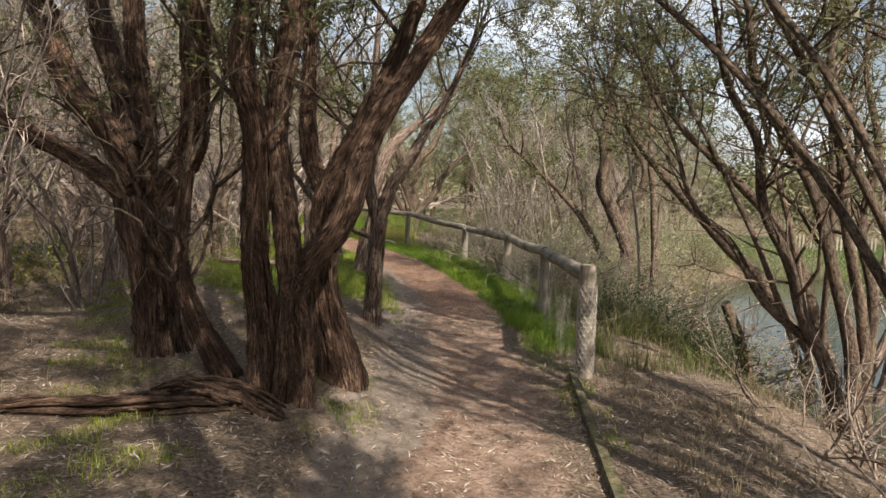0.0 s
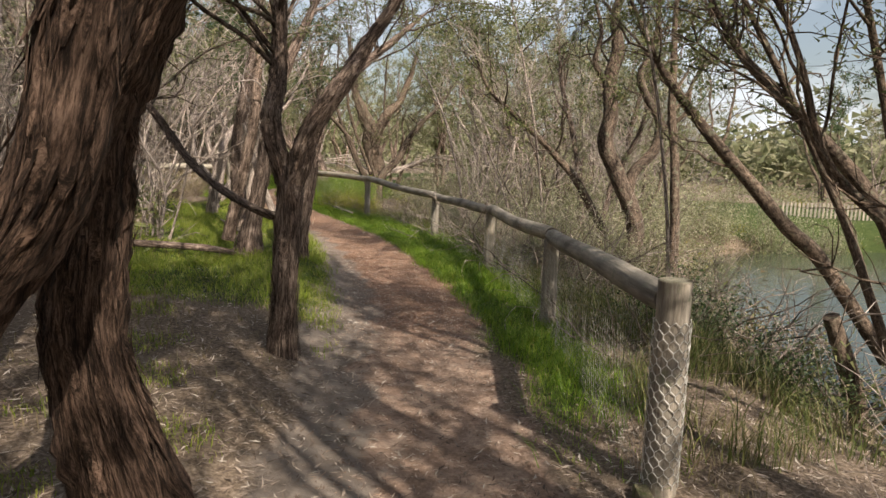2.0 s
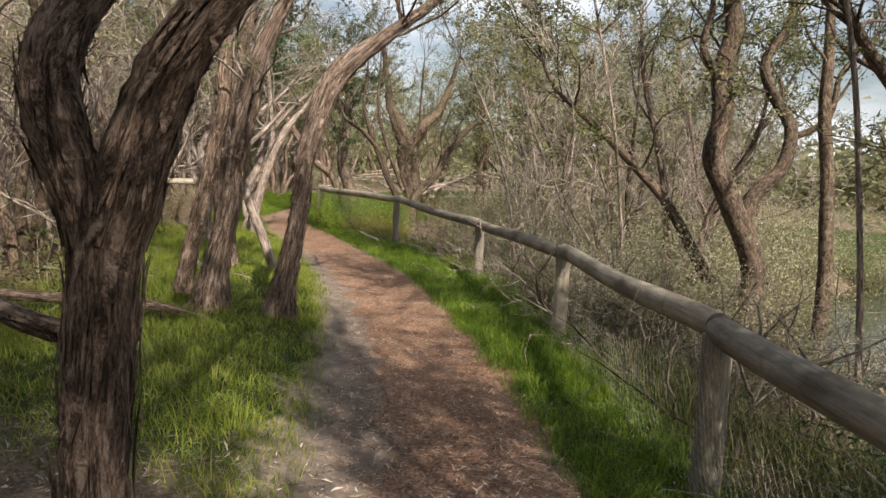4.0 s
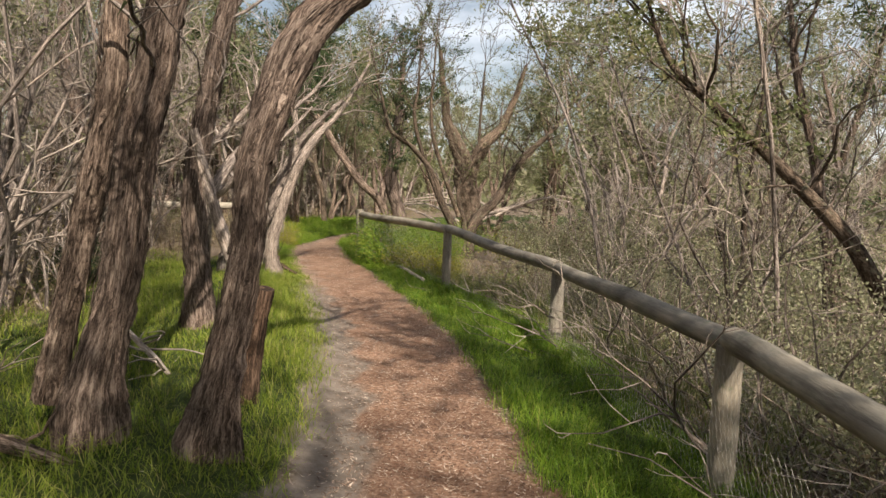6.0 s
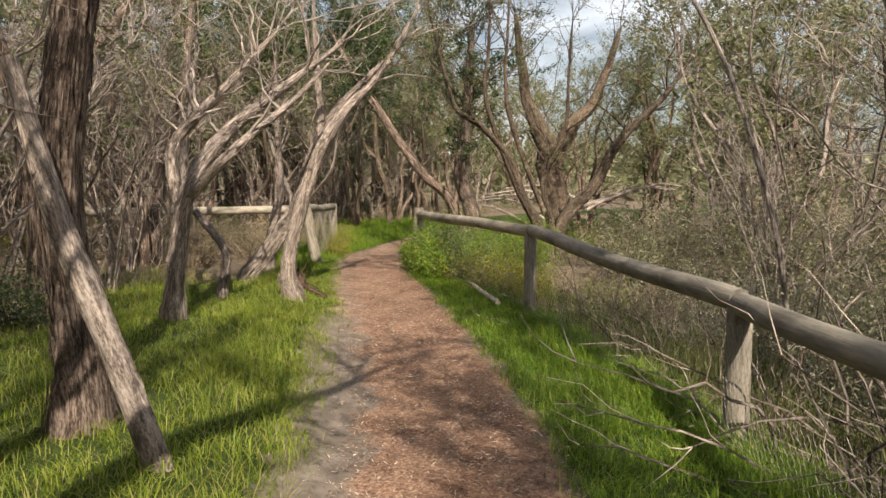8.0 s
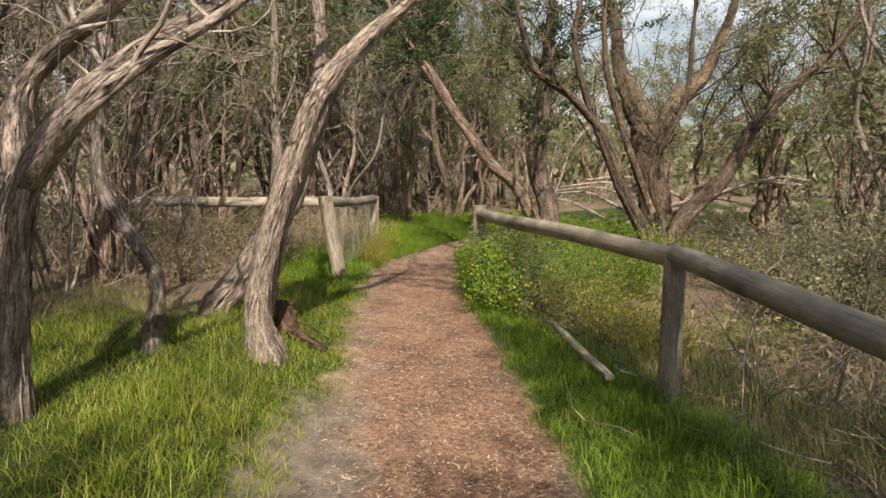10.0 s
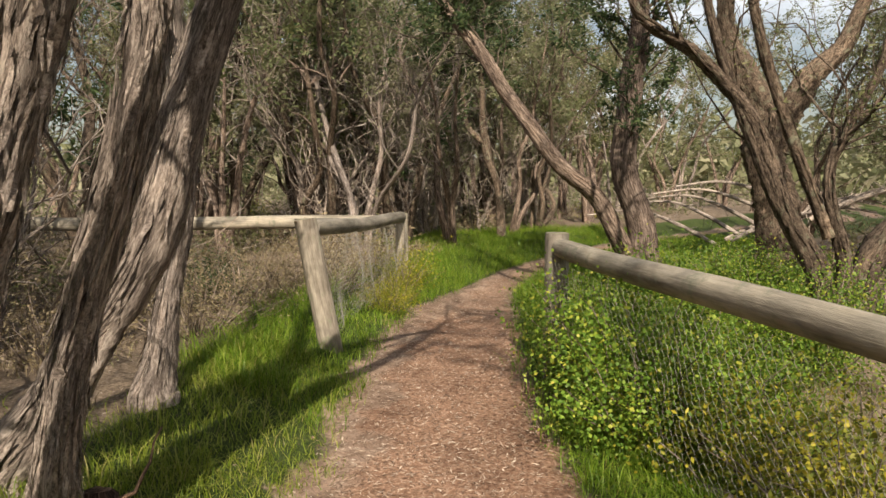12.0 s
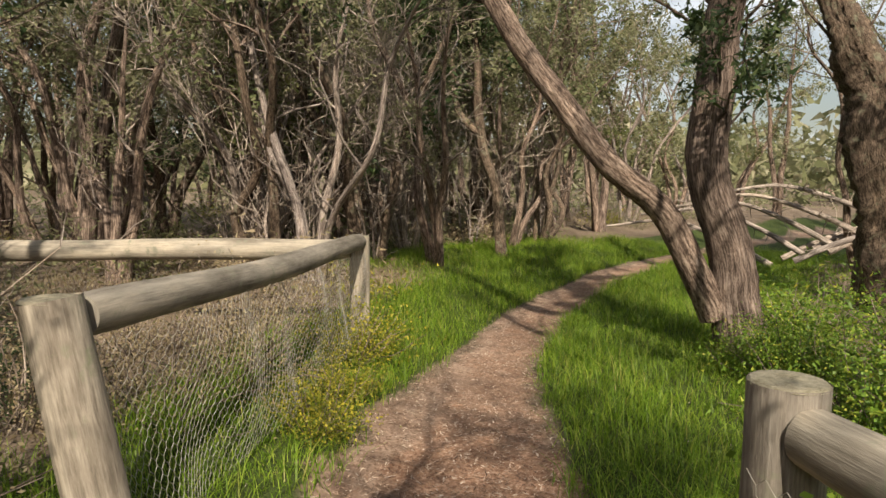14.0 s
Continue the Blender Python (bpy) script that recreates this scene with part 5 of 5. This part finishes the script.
scrub = [shrub("undergrowth", 410 + k, 0.8, h, m, lab, 620, (0.07, 0.013), 12, "shrub", "undergrowth", True) for k, (h, m, lab) in enumerate((
    (0.7, LEAF_OLIVE, "low olive-green undergrowth among the trunks"), (0.5, GRASS_DRY, "low dry brown undergrowth among the trunks"), (0.9, LEAF_GREY, "grey-green straggling undergrowth"), (0.5, LEAF_YELLOW, "yellow-green straggling undergrowth")))]
dry = shrub("dry_bush", 430, 0.7, 0.7, GRASS_DRY, "dry brown twiggy bush behind the wire fence", 2600, (0.028, 0.006), 40, "shrub", "dry bushes")
corner = [(-6.9, 21.0), (-7.6, 22.3), (-6.6, 22.2), (-8.6, 21.4), (-6.3, 19.9), (-7.5, 20.1), (-9.0, 22.8), (-6.4, 21.4), (-8.2, 19.2), (-10.2, 21.9), (-7.1, 22.9), (-6.7, 19.0)]
for k, (x, y) in enumerate(corner):
    if k == 0:
        settle(dry, x, y)
    else:
        put(dry, x, y, 40.0 * k, 0.8 + 0.06 * (k % 6))
low = scatter(90, (-20, -2.5), (-3, 40), lambda x, y: s_track(x, y) < -2.9 - (y < 8) and not (x > -9 and 18 < y < 23.5), 1.15, [])
low += scatter(34, (-1, 6), (6, 27), lambda x, y: u_fence(x, y) > 0.55 and ((x - 13) / 7.5) ** 2 + ((y - 7) / 15) ** 2 > 1.02, 1.1, [])
low += [(-7.3, 25.0), (-9.0, 25.4), (-10.6, 25.2), (-8.0, 24.7), (-11.8, 25.0)]
low += scatter(50, (-18, 26), (29, 46), lambda x, y: abs(s_track(x, y)) > 3.0, 1.6, [])
for k, (x, y) in enumerate(low):
    if k < 4:
        settle(scrub[k], x, y, rng.uniform(0, 360))
    else:
        put(scrub[(0, 1, 2, 1, 0, 3, 1)[k % 7]], x, y, rng.uniform(0, 360), rng.uniform(0.7, 1.4))
thick = shrub("bank_shrub", 420, 1.0, 1.9, LEAF_BANK, "tall grey-green shrub crowding the bank", 5200, (0.045, 0.013), 44)
settle(thick, 2.9, 16.2)
for x, y, r, c in ((1.9, 17.2, 30, 0.9), (3.4, 19.8, 80, 1.1), (0.9, 19.9, 140, 0.8), (2.2, 21.6, 200, 1.2), (4.4, 17.6, 260, 1.1), (0.6, 22.9, 310, 1.0), (4.9, 15.0, 20, 1.0), (2.6, 13.0, 100, 0.8), (5.0, 19.6, 50, 1.3), (2.3, 24.4, 10, 1.3), (4.2, 22.6, 70, 1.3), (1.6, 15.4, 130, 0.7), (2.5, 10.9, 220, 0.7), (3.4, 14.6, 15, 1.0), (0.0, 21.8, 170, 0.9), (5.8, 17.3, 240, 1.2), (2.9, 9.4, 40, 0.55), (3.3, 11.6, 100, 0.6), (2.4, 12.2, 150, 0.55), (1.9, 14.3, 210, 0.6), (3.6, 13.2, 270, 0.7), (4.3, 10.4, 330, 0.6), (1.0, 16.6, 60, 0.6), (3.0, 18.2, 25, 0.9), (7.4, 20.6, 85, 1.2), (9.0, 21.6, 145, 1.1), (10.8, 22.0, 205, 1.2), (12.6, 22.3, 265, 1.0), (6.2, 19.0, 325, 1.2)):
    put(thick, x, y, r, c)

for k, (x, y) in enumerate(scatter(44, (5.2, 13.5), (16, 22.4), lambda x, y: ((x - 13) / 7.5) ** 2 + ((y - 7) / 15) ** 2 > 1.0, 0.75, []) + scatter(10, (12, 18), (20.5, 23.5), lambda x, y: True, 1.0, []) + scatter(10, (4.4, 6.0), (5.5, 13), lambda x, y: True, 0.8, [])):
    put(scrub[(0, 2, 3, 1)[k % 4]], x, y, rng.uniform(0, 360), rng.uniform(0.7, 1.3))

# far woods
woods_far = Geo()
rng = np.random.default_rng(77)
ang = rng.uniform(0, 2 * np.pi, 420)
dist = rng.uniform(48, 100, 420)
for a, d in zip(ang, dist):
    x, y, h = d * math.sin(a), 15 + d * math.cos(a), rng.uniform(4, 7.5)
    n = 200
    p = rng.normal(0, 1, (n, 3)) * (2.0, 2.0, h * 0.26) + (x, y, ground_z(x, y) + h * 0.5)
    leaves(woods_far, p, 1.0, 0.28, rng, slim=True)
tagged(new("far_woods", woods_far.mesh("far_woods", LEAF_GREY, smooth=False)), "distant grey-green belt of trees around the pond", "woods", kind="stuff")


scrub_far = Geo()
for _ in range(520):
    a, d = rng.uniform(0, 2 * np.pi), rng.uniform(14, 48)
    x, y = d * math.sin(a), 15 + d * math.cos(a)
    if abs(s_track(x, y)) < 4 or (x > 2 and y < 31) or (y < -8):
        continue
    h = rng.uniform(0.4, 1.3)
    p = rng.normal(0, 1, (110, 3)) * (0.9, 0.9, h * 0.4) + (x, y, 0)
    p[:, 2] = np.abs(p[:, 2]) + ground_z(x, y)
    leaves(scrub_far, p, 0.22, 0.045, rng, slim=True)
tagged(new("scrub", scrub_far.mesh("scrub", LEAF_GREY, smooth=False)), "low grey-green scrub spreading through the wood", "scrub", kind="stuff")


# ---- fallen timber ----
def dead_log(name, points, label, material=None, rough=0.05, category="log", sides=14, twigs=0, seed=5):
    r = np.random.default_rng(seed)
    t = thing(name, points[0][:3], label, category)
    g = Geo()
    line = spline(points, 24)
    tube(g, line[:, :3], np.clip(line[:, 3], 0.004, 1), sides, rough, True, r)
    if name not in ("cut_stump", "leaning_stick"):
        ribbons(g, line[:, :3], line[:, 3], 14, r)
    part("log", g, material or DEAD_WOOD, t)
    if twigs:
        h = Geo()
        for _ in range(twigs):
            i = int(r.integers(6, 23))
            br = wander(line[i, :3], r.normal(0, 1, 3) * (1, 1, 0.5), r.uniform(0.2, 0.7), 6, 0.25, 0, r)
            tube(h, br, np.linspace(0.010, 0.003, 7), 4, 0, False, r)
        tagged(part("branchwork", h, material or DEAD_WOOD, t), kind="stuff")
    return t


dead_log("leaning_stick", [(-1.94, 12.63, 0.05, 0.06), (-2.12, 12.58, 0.6, 0.056), (-2.33, 12.52, 1.2, 0.05), (-2.52, 12.48, 1.9, 0.036)], "bleached dead trunk leaning in the grass", BARK_PALE)
dead_log("cut_stump", [(-1.36, 11.12, -0.05, 0.085), (-1.32, 11.12, 0.3, 0.068), (-1.27, 11.11, 0.6, 0.062), (-1.22, 11.10, 0.82, 0.060)], "sawn-off tree stump with split brown bark", BARK_DARK, 0.05, "stump", 20)
dead_log("fallen_log", [(-4.0, 17.5, -0.02, 0.11), (-4.03, 17.5, 0.14, 0.10), (-4.07, 17.51, 0.28, 0.085), (-4.08, 17.52, 0.37, 0.04)], "short dark driftwood stump in the grass", BARK_DARK, 0.12, twigs=3)
dead_log("fallen_branch", [(-3.95, 17.46, 0.16, 0.05), (-3.8, 17.45, 0.10, 0.04), (-3.6, 17.44, 0.04, 0.02)], "dark root of the driftwood stump in the grass", BARK_DARK, 0.1, "branch", 10)
dead_log("fallen_log", [(-3.4, 9.6, 0.32, 0.05), (-2.5, 9.93, 0.24, 0.045), (-2.0, 9.93, 0.2, 0.04), (-1.61, 9.94, 0.13, 0.02)], "long dead branch lying in the grass", BARK_GREY, twigs=5)
dead_log("fallen_branch", [(-2.6, 11.62, 0.42, 0.012), (-2.4, 11.53, 0.32, 0.02), (-2.2, 11.45, 0.22, 0.022), (-2.05, 11.4, 0.12, 0.015)], "bleached forked branch propped in the grass", DEAD_WOOD, 0.04, "branch", 8, 9, 61)


def bark_heap(a, b, count, label, seed):
    """A low heap of fibrous roots and fallen bark strips."""
    r = np.random.default_rng(seed)
    t = thing("bark_heap", (*a, ground_z(*a)), label, "bark heap")
    a, b = np.asarray(a, float), np.asarray(b, float)
    for _ in range(count):
        g = Geo()
        f0, f1 = sorted(r.uniform(0, 1, 2))
        f1 = max(f1, f0 + 0.3)
        pts = []
        off = r.normal(0, 0.07, 2)
        lift = r.uniform(0.0, 0.10)
        for u in np.linspace(f0, f1, 9):
            c = a + (b - a) * u + off + r.normal(0, 0.012, 2)
            pts.append((*c, ground_z(*c) + lift * math.sin(np.clip(u, 0, 1) * np.pi) + 0.012))
        rad = r.uniform(0.008, 0.032) * np.sin(np.linspace(0.35, 2.9, 9))
        tube(g, np.array(pts), rad, 7, 0.12, False, r)
        part("root_strand", g, BARK_DARK, t)


bark_heap((-2.1, 2.45), (-0.35, 2.78), 42, "heap of shaggy fallen bark and roots on the litter", 71)
bark_heap((-1.1, 2.95), (-0.25, 2.70), 26, "fibrous brown roots spreading from the stems", 72)
dead_log("broken_stump", [(4.28, 6.8, -0.75, 0.08), (4.1, 6.75, -0.2, 0.075), (3.85, 6.7, 0.35, 0.06)], "broken leaning trunk on the pond bank", BARK_SMOOTH)
dead_log("fallen_log", [(-2.4, 19.25, 0.02, 0.012), (-2.22, 18.96, 0.07, 0.022), (-1.82, 18.2, 0.05, 0.028), (-1.54, 17.7, 0.03, 0.03)], "curved dead branch in the grass below the fence", DEAD_WOOD)
for k in range(14):
    x, y, a = -3.4 + 0.16 * k, 31.6 + 0.5 * math.sin(k * 2.1), 0.25 * math.sin(k * 1.7) + (2.9 if k % 3 == 0 else 0.1)
    z = ground_z(x, y) + 0.06 * k - 0.12
    dead_log("driftwood", [(x, y, z + 0.2, 0.05), (x + 0.8 * math.cos(a), y + 0.8 * math.sin(a), z + 0.6, 0.042), (x + 1.8 * math.cos(a), y + 1.8 * math.sin(a), z + 0.9, 0.03), (x + 2.8 * math.cos(a + 0.3), y + 2.8 * math.sin(a + 0.3), z + 0.8, 0.02)], "bleached driftwood trunk in a heap of dead timber", DEAD_WOOD, twigs=14, seed=50 + k)


# ---- grass and litter ----
def blades(count, xr, yr, density, height, width, rng, curl=0.5):
    """Grass blades as one mesh: three faces a blade."""
    g = Geo()
    x, y = rng.uniform(*xr, count), rng.uniform(*yr, count)
    keep = rng.uniform(0, 1, count) < density(x, y)
    x, y = x[keep], y[keep]
    n = len(x)
    z = ground(x, y) - 0.01
    tall = height * rng.uniform(0.35, 1.3, n) * np.clip(0.85 + 0.45 * swell(x * 3.1, y * 3.1), 0.35, 1.6)
    a = rng.uniform(0, 2 * np.pi, n)
    d = np.stack([np.cos(a), np.sin(a), np.zeros(n)], -1)
    s = np.stack([-np.sin(a), np.cos(a), np.zeros(n)], -1) * (width * rng.uniform(0.6, 1.3, n))[:, None]
    p = np.stack([x, y, z], -1)
    bend = (curl * rng.uniform(0.2, 1.3, n) * tall)[:, None]
    up = np.array([0, 0, 1.0]) * tall[:, None]
    m = p + up * 0.6 + d * bend * 0.3
    t = p + up * 0.95 + d * bend
    v = np.stack([p - s, p + s, m - s * 0.75, m + s * 0.75, t], 1).reshape(-1, 3)
    k = (np.arange(n) * 5)[:, None]
    if n:
        g.add(v, k + np.array([[0, 1, 3, 2]]))
        g.f.append(k + np.array([[2, 3, 4]]))
    return g


rng = np.random.default_rng(5)


def lay_grass(name, g, material, label):
    tagged(new(name, g.mesh(name, material, smooth=False)), label, "grass", kind="stuff")


lay_grass("grass", blades(400000, (-3.6, 2.4), (4.2, 21), lambda x, y: lush(x, y) * (across(x, y) > 0), 0.12, 0.0024, rng, 1.4), GRASS_LUSH, "lush green grass along the fence")
lay_grass("grass", blades(330000, (-7.5, 0.3), (7, 20), lambda x, y: lush(x, y) * (across(x, y) < 0) * (0.6 + 0.4 * step(0, 0.4, swell(x, y))), 0.10, 0.0024, rng, 1.5), GRASS_SUNNY, "sunlit yellow-green grass beside the track")
lay_grass("grass", blades(240000, (-9, 0), (19, 34), lambda x, y: lush(x, y), 0.16, 0.0028, rng, 1.3), GRASS_LUSH, "long green grass at the bend of the track")
lay_grass("dry_grass", blades(120000, (-3.4, 5.5), (-2, 22), lambda x, y: step(0.05, 0.35, x - np.interp(y, POSTS[:, 1], POSTS[:, 0])) * step(-0.5, 0.3, swell(x * 1.5, y * 1.5)) * (1 - step(2.8, 4.5, x - np.interp(y, POSTS[:, 1], POSTS[:, 0]))) * (1 - 0.4 * step(8, 9, y)), 0.12, 0.0032, rng, 1.3), GRASS_DRY, "matted dry grass on the bank")
lay_grass("dry_grass", blades(210000, (-13, -0.2), (-1, 30), lambda x, y: step(0.9, 1.6, -across(x, y)) * (1 - lush(x, y)) * step(-0.5, 0.7, swell(x * 1.2 + 3, y * 1.2)) * (0.25 + 0.75 * step(6, 12, y)), 0.13, 0.0034, rng, 1.2), GRASS_DRY, "sparse dry grass among the trees")
lay_grass("bank_grass", blades(150000, (-3.4, 4.2), (4.8, 19.5), lambda x, y: step(0.08, 0.3, x - np.interp(y, POSTS[:, 1], POSTS[:, 0])) * (1 - step(0.9, 1.9, x - np.interp(y, POSTS[:, 1], POSTS[:, 0]))) * step(-0.6, 0.4, swell(x * 2 + 2, y * 2)), 0.34, 0.003, rng, 1.0), BANK_GRASS, "tall rank olive grass behind the fence")
lay_grass("grass_tufts", blades(150000, (-4, 1.95), (-1, 8), lambda x, y: step(0.58, 0.8, np.abs(across(x, y))) * step(0.12, 0.70, swell(x * 2.6 + 1, y * 2.6)) * 0.85, 0.06, 0.0026, rng, 0.9), GRASS_SUNNY, "small yellow-green grass tufts in the litter")


def strew(count, xr, yr, density, size, rng):
    """Flat chips and leaves lying on the ground."""
    g = Geo()
    x, y = rng.uniform(*xr, count), rng.uniform(*yr, count)
    keep = rng.uniform(0, 1, count) < density(x, y)
    x, y = x[keep], y[keep]
    n = len(x)
    a = rng.uniform(0, 2 * np.pi, n)
    ln, wd = size * rng.uniform(0.4, 1.5, n), size * rng.uniform(0.1, 0.3, n)
    d = np.stack([np.cos(a), np.sin(a), rng.normal(0, 0.18, n)], -1) * ln[:, None]
    s = np.stack([-np.sin(a), np.cos(a), rng.normal(0, 0.25, n)], -1) * wd[:, None]
    p = np.stack([x, y, ground(x, y) + rng.uniform(0.002, 0.012, n)], -1)
    v = np.stack([p - d, p + s, p + d - s], 1).reshape(-1, 3)
    g.add(v, np.arange(3 * n).reshape(n, 3))
    return g


def on_track(x, y):
    return 1 - step(0.45, 0.72, np.abs(across(x, y)) / slim(y))


tagged(new("bark_chips", strew(700000, (-7.5, 2), (2, 30), lambda x, y: on_track(x, y) * (0.25 + 0.75 * step(5, 9, y)), 0.017, rng).mesh("bark_chips", CHIP, smooth=False)), "reddish bark chips strewn on the track", "mulch", kind="stuff")
tagged(new("twig_litter", strew(60000, (-4, 4), (-1, 9), lambda x, y: (1 - on_track(x, y) * 0.6) * (1 - 0.8 * lush(x, y)), 0.030, rng).mesh("twig_litter", LITTER, smooth=False)), "fallen twigs and curled leaves on bare ground", "litter", kind="stuff")
tagged(new("leaf_litter", strew(90000, (-7, 4.5), (-1, 24), lambda x, y: (1 - on_track(x, y) * 0.7) * (1 - 0.9 * lush(x, y)), 0.018, rng).mesh("leaf_litter", LITTER, smooth=False)), "dry leaves and twigs littering the ground", "litter", kind="stuff")
